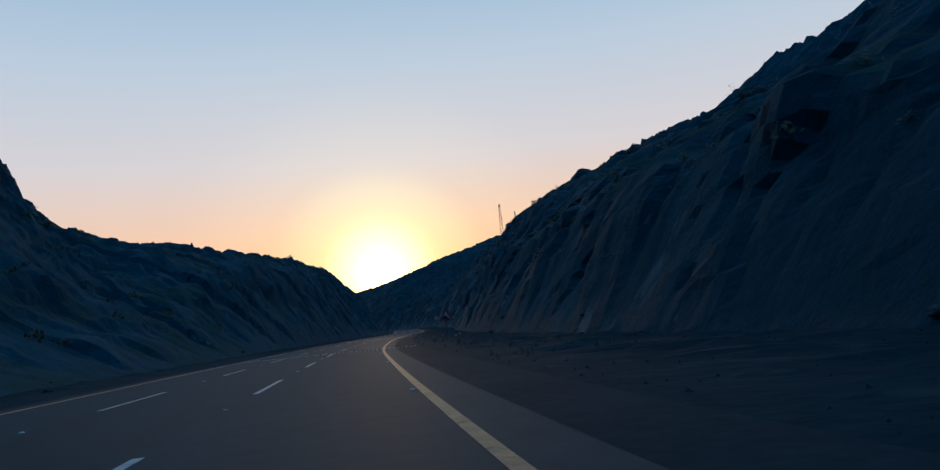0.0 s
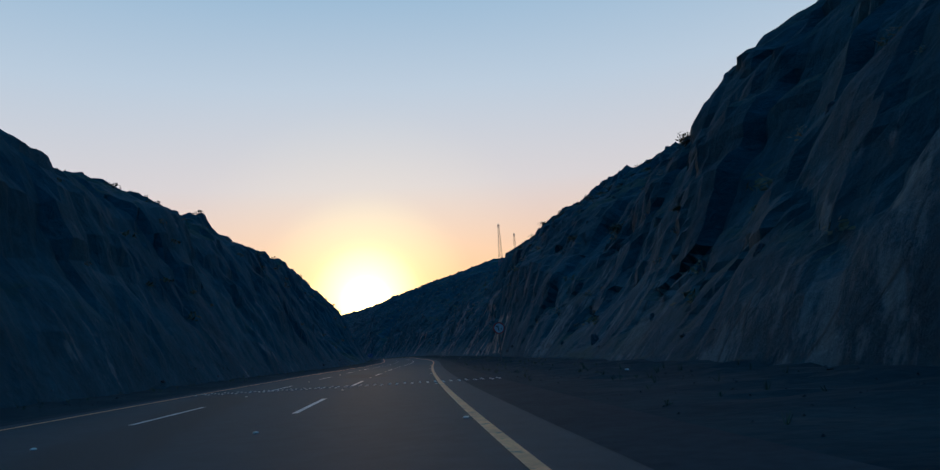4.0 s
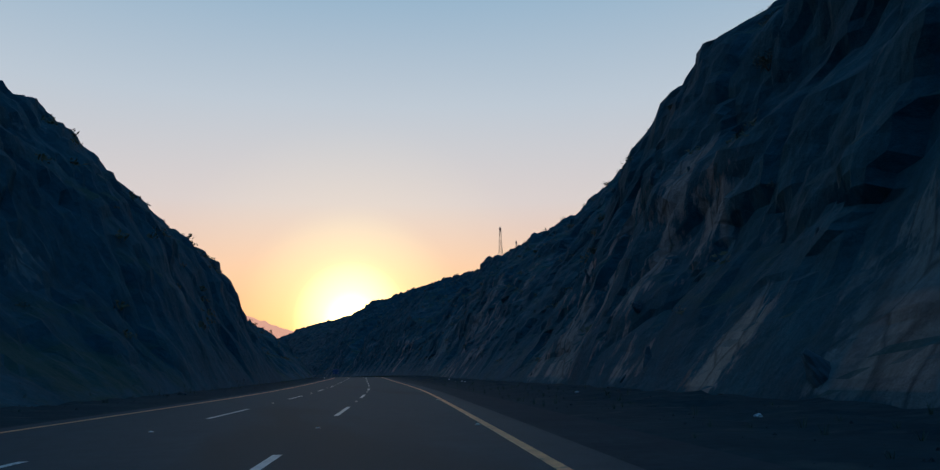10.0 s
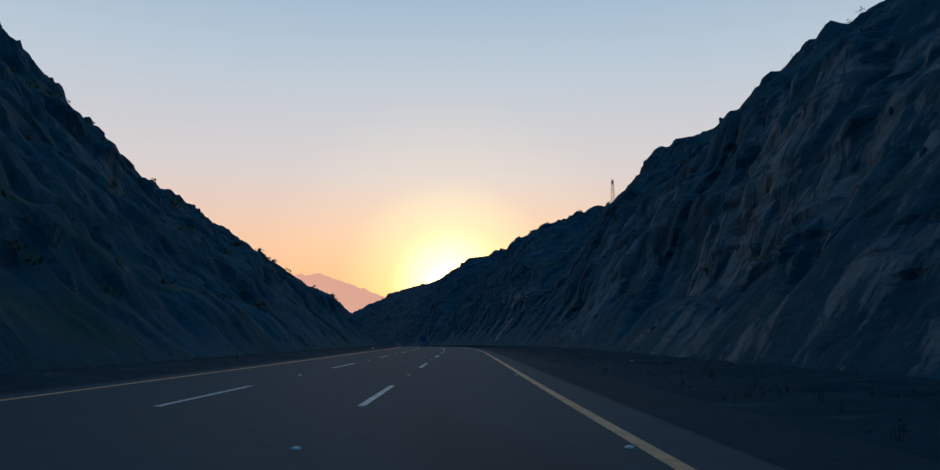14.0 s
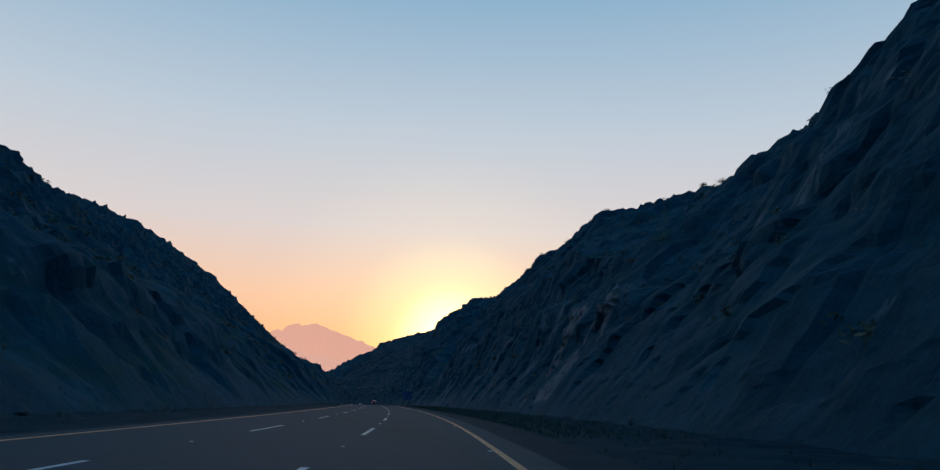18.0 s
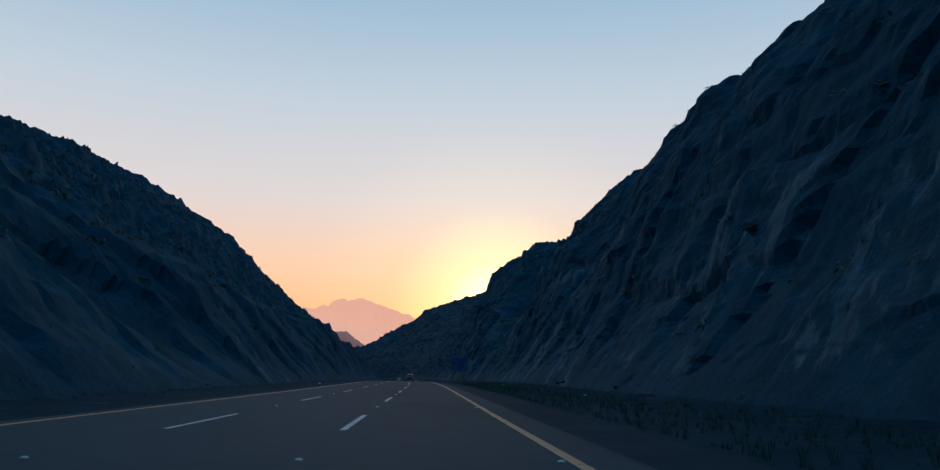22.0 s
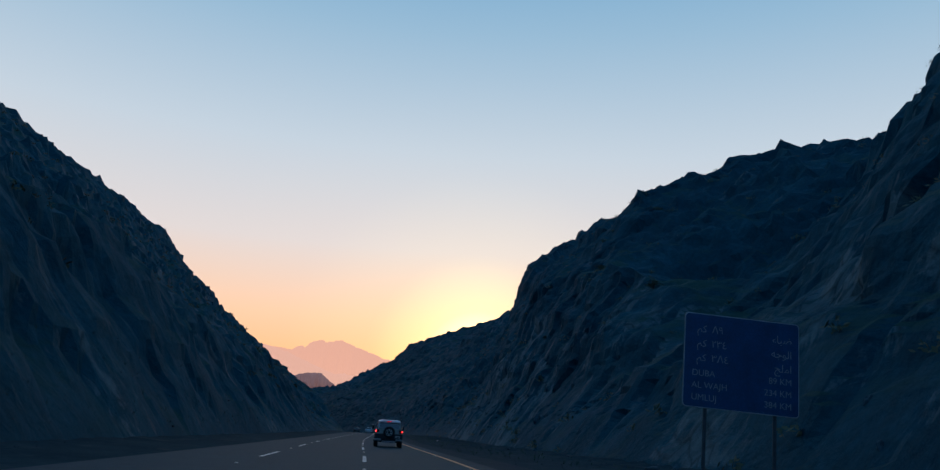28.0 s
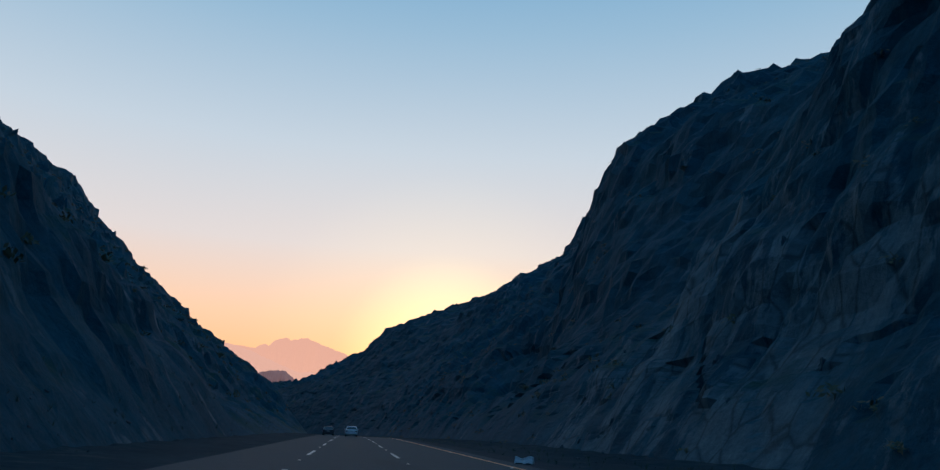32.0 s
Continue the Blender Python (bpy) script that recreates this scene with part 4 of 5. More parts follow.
def build_suv(m):
    car = empty_thing("off_road_car", m, "pale sand off-road car with white roof and rear spare wheel", "car")
    # body: rear at -2.2, front at 2.2
    rings = [body_ring(-2.20, 0.86, 0.62, 1.21), body_ring(-2.12, 0.905, 0.52, 1.235), body_ring(-1.2, 0.925, 0.48, 1.24), body_ring(0.2, 0.925, 0.48, 1.225),
             body_ring(0.85, 0.925, 0.48, 1.22), body_ring(1.25, 0.915, 0.50, 1.18), body_ring(1.9, 0.90, 0.54, 1.12), body_ring(2.12, 0.86, 0.60, 1.05), body_ring(2.2, 0.78, 0.66, 0.98)]
    smoothed(part("body", loft_bm(rings), BODY, car))
    part("bonnet", loft_bm([[Vector((x * w, y, z)) for x, z in ((-1, z0), (-0.75, z0 + 0.06), (0, z0 + 0.075), (0.75, z0 + 0.06), (1, z0))] for y, w, z0 in
                            ((0.92, 0.74, 1.185), (1.5, 0.72, 1.155), (2.0, 0.68, 1.10))]), BODY, car)
    rings = [cabin_ring(-2.19, 0.85, 0.72, 1.18, 1.74, 0.10), cabin_ring(-2.08, 0.872, 0.735, 1.18, 1.79, 0.08), cabin_ring(-0.75, 0.875, 0.735, 1.18, 1.79), cabin_ring(0.25, 0.80, 0.665, 1.18, 1.78),
             cabin_ring(0.56, 0.775, 0.65, 1.18, 1.70), cabin_ring(0.93, 0.76, 0.70, 1.18, 1.26)]
    smoothed(part("cabin", loft_bm(rings), BODY, car))
    roof = [[Vector((x, y, z + lift)) for x, z in ((-w, 1.69), (-w + 0.015, 1.75), (-w + 0.07, 1.80), (-w + 0.2, 1.828), (-0.3, 1.84), (0.3, 1.84), (w - 0.2, 1.828), (w - 0.07, 1.80), (w - 0.015, 1.75), (w, 1.69))]
            for y, w, lift in ((-2.25, 0.70, -0.045), (-2.16, 0.755, -0.012), (-1.6, 0.785, 0.004), (-0.8, 0.785, 0.0), (0.0, 0.735, -0.008), (0.35, 0.70, -0.04), (0.62, 0.63, -0.115))]
    top = smoothed(part("roof", loft_bm(roof), ROOF_WHITE, car, "white roof panel"))
    for k in range(4):
        x = -0.48 + k * 0.32
        part("roof_rib", box_bm(x - 0.085, x + 0.085, -2.16, 0.1, 1.80, 1.842, 0.016), ROOF_WHITE, top)
    # panes
    for sx in (-1, 1):
        side_pane(car, "front_side_window", [(-0.22, 1.285), (0.66, 1.275), (0.46, 1.63), (0.40, 1.655), (-0.22, 1.665)], 0.012, sx, TINTED, "side window mirroring the evening sky")
        side_pane(car, "rear_door_window", [(-0.74, 1.285), (-0.33, 1.285), (-0.33, 1.665), (-0.60, 1.665), (-0.68, 1.62)], 0.012, sx, TINTED)
        side_pane(car, "quarter_window", [(-2.14, 1.275), (-1.42, 1.29), (-1.44, 1.685), (-2.05, 1.70)], 0.012, sx, TINTED)
        side_pane(car, "door_pillar", [(-0.32, 1.25), (-0.23, 1.25), (-0.23, 1.70), (-0.32, 1.70)], 0.010, sx, TRIM)
        side_pane(car, "window_seal", [(-0.76, 1.672), (-0.60, 1.70), (0.42, 1.69), (0.50, 1.64), (0.46, 1.64), (0.40, 1.668), (-0.6, 1.678)], 0.012, sx, TRIM)
        # doors
        door = part("door", plate_bm([Vector((sx * 0.945, y, z)) for y, z in ((-0.30, 0.54), (0.80, 0.54), (0.84, 0.9), (0.82, 1.19), (-0.30, 1.19))], 0.012, (sx, 0, 0)), BODY, car)
        hd = tube_bm((sx * 0.985, 0.12, 1.07), (sx * 0.985, 0.30, 1.07), 0.016)
        box_bm(sx * 0.955 - 0.012, sx * 0.955 + 0.02, 0.09, 0.33, 1.035, 1.10, 0.006, hd)
        part("door_handle", hd, ALLOY, door, "chrome door handle")
        rear = part("rear_door", plate_bm([Vector((sx * 0.945, y, z)) for y, z in ((-0.80, 0.62), (-0.33, 0.54), (-0.33, 1.19), (-0.80, 1.19), (-0.84, 0.9))], 0.010, (sx, 0, 0)), BODY, car)
        part("belt_strip", box_bm(sx * 0.905 - 0.012, sx * 0.905 + 0.012, -0.80, 0.84, 1.205, 1.228, 0.004), ALLOY, car, "thin bright strip under the windows")
        # arches
        for y, nm in ((-1.345, "rear_arch"), (1.345, "front_arch")):
            bm = arch_bm(0.425, 0.62, 0.50, sx)
            bmesh.ops.transform(bm, matrix=Matrix.Translation((sx * 0.90, y, 0.41)), verts=bm.verts)
            part(nm, bm, TRIM, car, "black plastic wheel arch")
            bm = ring_bm(0.005, 0.44, -0.02, 0.10, 0, 180, 18)
            bmesh.ops.transform(bm, matrix=Matrix.Translation((sx * 0.93, y, 0.41)) @ Matrix.Rotation(radians(90 * sx), 4, "Z"), verts=bm.verts)
            part("arch_liner", bm, TRIM, car)
            build_wheel(car, sx * 0.835, y, 0.385, 0.385, 0.26, -sx)
        step = box_bm(sx * 0.93 - 0.09, sx * 0.93 + 0.09, -0.74, 0.74, 0.36, 0.46, 0.02)
        part("side_step", step, TRIM, car)
        part("sill_strip", box_bm(sx * 0.962 - 0.012, sx * 0.962 + 0.014, -0.76, 0.74, 0.505, 0.525, 0.004), ALLOY, car, "bright strip along the sill")
        part("side_cladding", box_bm(sx * 0.925 - 0.02, sx * 0.925 + 0.02, -2.14, -1.80, 0.50, 0.91, 0.015), TRIM, car, "black plastic rear corner cladding")
        # mirror
        mir = box_bm(sx * 1.06 - 0.085, sx * 1.06 + 0.085, 0.58, 0.70, 1.18, 1.44, 0.03)
        mirror = part("mirror", mir, TRIM, car, "tall black door mirror")
        part("mirror_cap", box_bm(sx * 1.06 - 0.088, sx * 1.06 + 0.088, 0.66, 0.72, 1.38, 1.448, 0.02), ALLOY, mirror, "bright mirror cap")
        part("mirror_arm", box_bm(sx * 0.96 - 0.06, sx * 0.96 + 0.06, 0.60, 0.68, 1.10, 1.22, 0.025), TRIM, mirror)
        part("mirror_glass", box_bm(sx * 1.06 - 0.065, sx * 1.06 + 0.065, 0.572, 0.579, 1.21, 1.41), TINTED, mirror)
        # tail lamp
        lamp = part("tail_lamp", box_bm(sx * 0.80 - 0.13, sx * 0.80 + 0.128, -2.245, -1.98, 0.985, 1.175, 0.035, seg=3), LAMP_GLASS, car, "dark lamp housing with clear cover")
        turn = Matrix.Translation((sx * 0.875, -2.205, 1.08)) @ Matrix.Rotation(radians(38 * sx), 4, "Z") @ Matrix.Rotation(radians(90), 4, "X")
        own = bmesh.new()
        bmesh.ops.create_cone(own, cap_ends=True, segments=24, radius1=0.074, radius2=0.062, depth=0.05)
        bmesh.ops.transform(own, matrix=turn @ Matrix.Translation((0, 0, 0.03)), verts=own.verts)
        lens = part("lit_lens", own, LAMP_RED, lamp, "glowing red brake light")
        for k in range(3):
            own = bmesh.new()
            bmesh.ops.create_icosphere(own, subdivisions=2, radius=0.017)
            bmesh.ops.transform(own, matrix=turn @ Matrix.Translation((-0.032 + 0.032 * k, -0.012 + 0.014 * (k % 2), 0.054)), verts=own.verts)
            part("bulb_glint", own, LAMP_HOT, lens)
        part("bumper_corner", box_bm(sx * 0.72 - 0.24, sx * 0.72 + 0.20, -2.39, -1.90, 0.45, 0.58, 0.045, seg=3), SILVER_PLASTIC, car, "silver bumper corner")
        head = ring_bm(0.01, 0.10, 0, 0.06, steps=20, centre=(sx * 0.56, 2.16, 0.88))
        part("headlamp", head, TINTED, car, "round headlamp")
        part("side_marker", box_bm(sx * 0.90 - 0.02, sx * 0.90 + 0.02, 2.02, 2.10, 0.86, 0.92, 0.01), LAMP_HOUSING, car, "small red side marker")
    # rear
    part("tailgate", box_bm(-0.66, 0.66, -2.232, -2.20, 0.80, 1.25, 0.012), BODY, car)
    part("rear_window", plate_bm([Vector((x, y, z)) for x, y, z in ((-0.68, -2.222, 1.27), (0.68, -2.222, 1.27), (0.66, -2.13, 1.71), (-0.66, -2.13, 1.71))], 0.012, (0, -1, 0.1)), TINTED, car, "dark rear window")
    part("window_surround", ring_from_quads([((-0.78, -2.205, 1.21), (0.78, -2.205, 1.21), (0.735, -2.095, 1.76), (-0.735, -2.095, 1.76)),
                                             ((-0.68, -2.218, 1.27), (0.68, -2.218, 1.27), (0.66, -2.128, 1.71), (-0.66, -2.128, 1.71))], 0.015), BODY, car)
    lamp = part("high_brake_lamp", box_bm(-0.17, 0.17, -2.27, -2.20, 1.705, 1.748, 0.008), LAMP_HOUSING, car, "narrow brake lamp over the window")
    for k in range(6):
        part("lit_cell", box_bm(-0.145 + k * 0.05, -0.105 + k * 0.05, -2.276, -2.268, 1.712, 1.740), LAMP_RED, lamp)
    part("rear_bumper", box_bm(-0.93, 0.93, -2.36, -2.04, 0.54, 0.91, 0.05, seg=3), TRIM, car, "black rear bumper")
    part("tow_step", box_bm(-0.46, 0.46, -2.40, -2.2, 0.36, 0.44, 0.02), SILVER_PLASTIC, car)
    part("under_guard", box_bm(-0.62, 0.62, -2.2, -1.8, 0.34, 0.56, 0.03), TRIM, car)
    part("underbody", box_bm(-0.70, 0.70, -1.9, 2.0, 0.34, 0.55, 0.03), TRIM, car)
    part("front_bumper", box_bm(-0.92, 0.92, 2.05, 2.36, 0.48, 0.74, 0.06, seg=3), TRIM, car, "black front bumper")
    part("grille", box_bm(-0.68, 0.68, 2.17, 2.23, 0.76, 0.98, 0.03), TRIM, car)
    part("windscreen", plate_bm([Vector((x, y, z)) for x, y, z in ((-0.76, 0.955, 1.23), (0.76, 0.955, 1.23), (0.66, 0.66, 1.68), (-0.66, 0.66, 1.68))], 0.012, (0, 1, 0.4)), TINTED, car)
    plate = part("number_plate", box_bm(0.42, 0.76, -2.375, -2.362, 0.64, 0.80, 0.004), PLATE, car, "pale number plate")
    for k in range(2):
        part("plate_bar", box_bm(0.46, 0.72, -2.380, -2.374, 0.67 + k * 0.055, 0.695 + k * 0.055), BLACK, plate)
    # spare wheel on the tailgate
    spare = empty_part("spare_wheel", car)
    rings = []
    prof = [(0.60, -0.10), (0.88, -0.13), (0.98, -0.10), (1.0, -0.05), (1.0, 0.06), (0.97, 0.10), (0.6, 0.10)]
    for i in range(36):
        a = i / 36 * 2 * math.pi
        rings.append([Vector((0.0 + 0.385 * q * math.cos(a), -2.37 + w, 1.02 + 0.385 * q * math.sin(a))) for q, w in prof])
    bm = loft_bm(rings + [rings[0]], caps=False)
    bmesh.ops.remove_doubles(bm, verts=bm.verts, dist=1e-5)
    smoothed(part("tyre", bm, RUBBER, spare, "black spare tyre"))
    part("rim_back", ring_bm(0.005, 0.25, 0, 0.02, steps=28, centre=(0.0, -2.39, 1.02)), TRIM, spare)
    rim = ring_bm(0.205, 0.24, -0.03, 0.03, steps=32, centre=(0.0, -2.44, 1.02))
    for k in range(6):
        spoke = box_bm(-0.038, 0.038, -0.02, 0.015, 0.07, 0.215, 0.008)
        join_bm(rim, spoke, Matrix.Translation((0.0, -2.44, 1.02)) @ Matrix.Rotation(radians(60 * k), 4, "Y"))
    part("rim", rim, ALLOY, spare, "silver six-spoke spare rim")
    part("hub_cap", ring_bm(0.005, 0.085, -0.02, 0.03, steps=20, centre=(0.0, -2.455, 1.02)), TRIM, spare)
    return car


def empty_part(name, parent):
    ob = new(name)
    ob.parent = parent
    ob.empty_display_size = 0.1
    return ob


def ring_from_quads(quads, thick):
    """A frame between an outer and an inner outline of four points, both raised by thick to the rear."""
    bm = bmesh.new()
    o = [bm.verts.new(p) for p in quads[0]]
    i = [bm.verts.new(p) for p in quads[1]]
    o2 = [bm.verts.new(Vector(p) + Vector((0, -thick, 0))) for p in quads[0]]
    i2 = [bm.verts.new(Vector(p) + Vector((0, -thick, 0))) for p in quads[1]]
    for k in range(4):
        n = (k + 1) % 4
        bm.faces.new((o2[k], o2[n], i2[n], i2[k]))
        bm.faces.new((o[k], o[n], o2[n], o2[k]))
        bm.faces.new((i[k], i2[k], i2[n], i[n]))
        bm.faces.new((o[k], i[k], i[n], o[n]))
    bmesh.ops.recalc_face_normals(bm, faces=bm.faces)
    return bm


def build_sedan(m, paint, label):
    car = empty_thing("sedan_car", m, label, "car")
    rings = [body_ring(-2.25, 0.74, 0.42, 0.88), body_ring(-2.12, 0.84, 0.30, 0.96), body_ring(-1.3, 0.88, 0.24, 0.98), body_ring(0.6, 0.88, 0.24, 0.94), body_ring(1.4, 0.87, 0.25, 0.86),
             body_ring(2.1, 0.82, 0.30, 0.76), body_ring(2.28, 0.72, 0.38, 0.66)]
    smoothed(part("body", loft_bm(rings), paint, car))
    rings = [cabin_ring(-1.75, 0.80, 0.62, 0.93, 1.02), cabin_ring(-1.15, 0.80, 0.60, 0.93, 1.40), cabin_ring(-0.2, 0.80, 0.60, 0.93, 1.43), cabin_ring(0.35, 0.80, 0.60, 0.93, 1.38), cabin_ring(1.15, 0.78, 0.64, 0.90, 0.98)]
    smoothed(part("glasshouse", loft_bm(rings), TINTED, car, "dark car windows"))
    roof = [[Vector((x, y, z + lift)) for x, z in ((-0.60, 1.36), (-0.5, 1.425), (0, 1.445), (0.5, 1.425), (0.60, 1.36))] for y, lift in ((-1.22, -0.03), (-0.9, 0.0), (-0.2, 0.01), (0.32, -0.03))]
    smoothed(part("roof", loft_bm(roof), paint, car))
    for sx in (-1, 1):
        for y0, z0, y1, z1 in ((-1.7, 1.0, -1.15, 1.40), (1.1, 0.97, 0.35, 1.38), (-0.35, 0.95, -0.35, 1.42)):
            part("pillar", tube_bm((sx * 0.79, y0, z0), (sx * 0.61, y1, z1), 0.028, sides=6), paint, car)
        for y in (-1.35, 1.35):
            build_wheel(car, sx * 0.76, y, 0.31, 0.31, 0.2, -sx)
        lamp = part("tail_lamp", box_bm(sx * 0.66 - 0.14, sx * 0.66 + 0.12, -2.27, -2.15, 0.70, 0.84, 0.02), LAMP_HOUSING, car)
        part("mirror", box_bm(sx * 0.94 - 0.08, sx * 0.94 + 0.08, 0.62, 0.74, 0.93, 1.05, 0.02), paint, car)
    part("rear_bumper", box_bm(-0.80, 0.80, -2.34, -2.1, 0.34, 0.56, 0.04), paint, car)
    part("number_plate", box_bm(-0.22, 0.22, -2.285, -2.27, 0.64, 0.76), PLATE, car)
    return car


build_suv(place(723.7, -0.145, 0.004, -0.27))
build_sedan(place(880.0, -3.6, 0.004), CAR_WHITE, "white saloon car far along the road")
build_sedan(place(893.0, -7.1, 0.004), CAR_DARK, "dark grey saloon car far along the road")


# ---- signs ----
def post_bm(h, r=0.035, x=0.0, y=0.0):
    return tube_bm((x, y, -0.4), (x, y, h), r, sides=12)


def rounded_outline(w, h, r, n=5):
    pts = []
    for cx, cz, a0 in ((w / 2 - r, h / 2 - r, 0), (-w / 2 + r, h / 2 - r, 90), (-w / 2 + r, -h / 2 + r, 180), (w / 2 - r, -h / 2 + r, 270)):
        for k in range(n + 1):
            a = radians(a0 + 90 * k / n)
            pts.append((cx + r * math.cos(a), cz + r * math.sin(a)))
    return pts


def flat(points, y, z, thick):
    """A plate facing south (towards -y) whose outline lies in x and z."""
    return plate_bm([Vector((a, y, z + b)) for a, b in points], thick, (0, -1, 0))


def speed_sign(m):
    sign = empty_thing("speed_limit_sign", m, "round white speed limit sign with red rim on post", "road sign")
    part("post", post_bm(3.2, 0.04), STEEL, sign)
    c = [(math.cos(a) * 0.50, math.sin(a) * 0.50) for a in (k / 40 * 2 * math.pi for k in range(40))]
    plate = part("plate", flat(c, -0.04, 2.92, 0.012), SIGN_BACK, sign)
    part("red_rim", ring_bm(0.40, 0.50, -0.058, -0.053, steps=40, centre=(0, 0, 2.92)), SIGN_RED, plate, "red painted rim")
    part("white_face", flat([(a * 0.80, b * 0.80) for a, b in c], -0.053, 2.92, 0.004), SIGN_WHITE, plate)
    six = [(-0.19, 0.13), (-0.17, 0.15), (-0.13, 0.128), (-0.03, 0.128), (-0.02, 0.05), (0.02, -0.16), (-0.03, -0.17), (-0.07, 0.04), (-0.075, 0.085), (-0.15, 0.085), (-0.18, 0.08)]
    part("numeral", flat([(u * 1.5, v * 1.5) for u, v in six], -0.058, 2.93, 0.003), BLACK, plate, "black Arabic numeral six")
    part("numeral", flat([(0.11, -0.08), (0.195, 0.0), (0.28, -0.08), (0.195, -0.165)], -0.058, 2.93, 0.003), BLACK, plate, "black Arabic numeral nought")
    part("bracket", box_bm(-0.06, 0.06, -0.045, 0.045, 2.85, 2.92, 0.005), STEEL, sign)


def slope_sign(m):
    sign = empty_thing("steep_hill_sign", m, "red-rimmed triangular steep hill warning sign on post", "road sign")
    part("post", post_bm(2.7, 0.04), STEEL, sign)
    tri = [(-0.65, 1.70), (0.65, 1.70), (0.0, 2.83)]

    def shrink(k):
        cx, cz = 0.0, (1.70 * 2 + 2.83) / 3
        return [(cx + (a - cx) * k, cz + (b - cz) * k) for a, b in tri]
    plate = part("plate", flat(tri, -0.04, 0, 0.012), SIGN_BACK, sign)
    part("red_rim", flat(shrink(1.02), -0.053, 0, 0.004), SIGN_RED, plate, "red painted rim")
    inner = shrink(0.66)
    part("white_face", flat(inner, -0.058, 0, 0.004), SIGN_WHITE, plate)
    a, b, c = inner
    mid = (a[0] + (c[0] - a[0]) * 0.50, a[1] + (c[1] - a[1]) * 0.50)
    part("hill_shape", flat([(a[0] + 0.012, a[1] + 0.008), (b[0] - 0.015, b[1] + 0.008), (mid[0] + 0.012, mid[1])], -0.063, 0, 0.003), BLACK, plate, "black falling slope")
    for k in range(3):
        x = -0.09 + 0.145 * k
        part("mark", flat([(x - 0.036, 2.20 - 0.08 * k), (x + 0.03, 2.163 - 0.08 * k), (x + 0.043, 2.20 - 0.08 * k), (x - 0.017, 2.243 - 0.08 * k)], -0.063, 0, 0.003), BLACK, plate)


def text_mesh(body, size, x, z, y, mat, parent, align="LEFT"):
    """A line of lettering, each letter (or dot of a letter) a mesh of its own."""
    cu = bpy.data.curves.new("lettering", "FONT")
    cu.body, cu.size, cu.align_x, cu.extrude = body, size, align, 0.001
    tmp = bpy.data.objects.new("tmp", cu)
    scene.collection.objects.link(tmp)
    bpy.context.view_layer.update()
    me = bpy.data.meshes.new_from_object(tmp.evaluated_get(bpy.context.evaluated_depsgraph_get()))
    bpy.data.objects.remove(tmp)
    whole = bmesh.new()
    whole.from_mesh(me)
    bmesh.ops.remove_doubles(whole, verts=whole.verts, dist=1e-5)
    bmesh.ops.transform(whole, matrix=pose(x, y, z, 90), verts=whole.verts)
    left = set(whole.verts)
    while left:
        group, todo = set(), [left.pop()]
        while todo:
            v = todo.pop()
            group.add(v)
            for e in v.link_edges:
                w = e.other_vert(v)
                if w in left:
                    left.discard(w)
                    todo.append(w)
        bm, twin = bmesh.new(), {}
        for v in group:
            twin[v] = bm.verts.new(v.co)
        for f in whole.faces:
            if f.verts[0] in group:
                bm.faces.new([twin[v] for v in f.verts])
        part("letter", bm, mat, parent)
    whole.free()


def distance_sign(m):
    sign = empty_thing("distance_sign", m, "blue road distance sign with white lettering on posts", "road sign")
    w, h, z, u = 3.52, 2.78, 3.48, 1.5
    for x in (-1.05, 1.05):
        part("post", post_bm(4.5, 0.055, x, 0.05), STEEL, sign)
    plate = part("plate", flat(rounded_outline(w, h, 0.12), 0, z, 0.02), SIGN_BACK, sign)
    part("border", flat(rounded_outline(w - 0.02, h - 0.02, 0.115), -0.02, z, 0.004), SIGN_WHITE, plate, "thin white border")
    part("blue_face", flat(rounded_outline(w - 0.065, h - 0.065, 0.10), -0.0245, z, 0.004), SIGN_BLUE, plate)
    for k, (a, b, kmx) in enumerate((("DUBA", "89 KM", 0.42), ("AL WAJH", "234 KM", 0.36), ("UMLUJ", "384 KM", 0.36))):
        text_mesh(a, 0.175 * u, -1.0 * u, z - (0.31 + 0.235 * k) * u, -0.0305, SIGN_TEXT, plate)
        text_mesh(b, 0.175 * u, 1.02 * u, z - (0.31 + 0.235 * k) * u, -0.0305, SIGN_TEXT, plate, "RIGHT")
    # lines in Arabic script: numbers with the sign for kilometres, and town names
    for k, digits in enumerate(("\u039b\u0669", "\u0662\u0663\u0664", "\u0663\u039b\u0664")):
        text_mesh(digits, 0.20 * u, -0.62 * u, z + (0.55 - 0.285 * k) * u, -0.0305, SIGN_TEXT, plate)
        text_mesh("\ufee2\ufedb", 0.20 * u, -0.72 * u, z + (0.55 - 0.285 * k) * u, -0.0305, SIGN_TEXT, plate, "RIGHT")
    for k, word in enumerate(("\u0621\ufe8e\ufe92\ufebf", "\ufeea\ufe9f\ufeee\ufedf\u0627", "\ufe9e\ufee0\ufee3\u0627")):
        text_mesh(word, 0.21 * u, 1.02 * u, z + (0.50 - 0.285 * k) * u, -0.0305, SIGN_TEXT, plate, "RIGHT")


slope_sign(place(74.8, 7.7, 0.05, -4))
speed_sign(place(164.9, 7.75, 0.05, -4))
distance_sign(place(688.6, 8.77, 0.10, -3) @ Matrix.Rotation(radians(2.8), 4, "Y"))


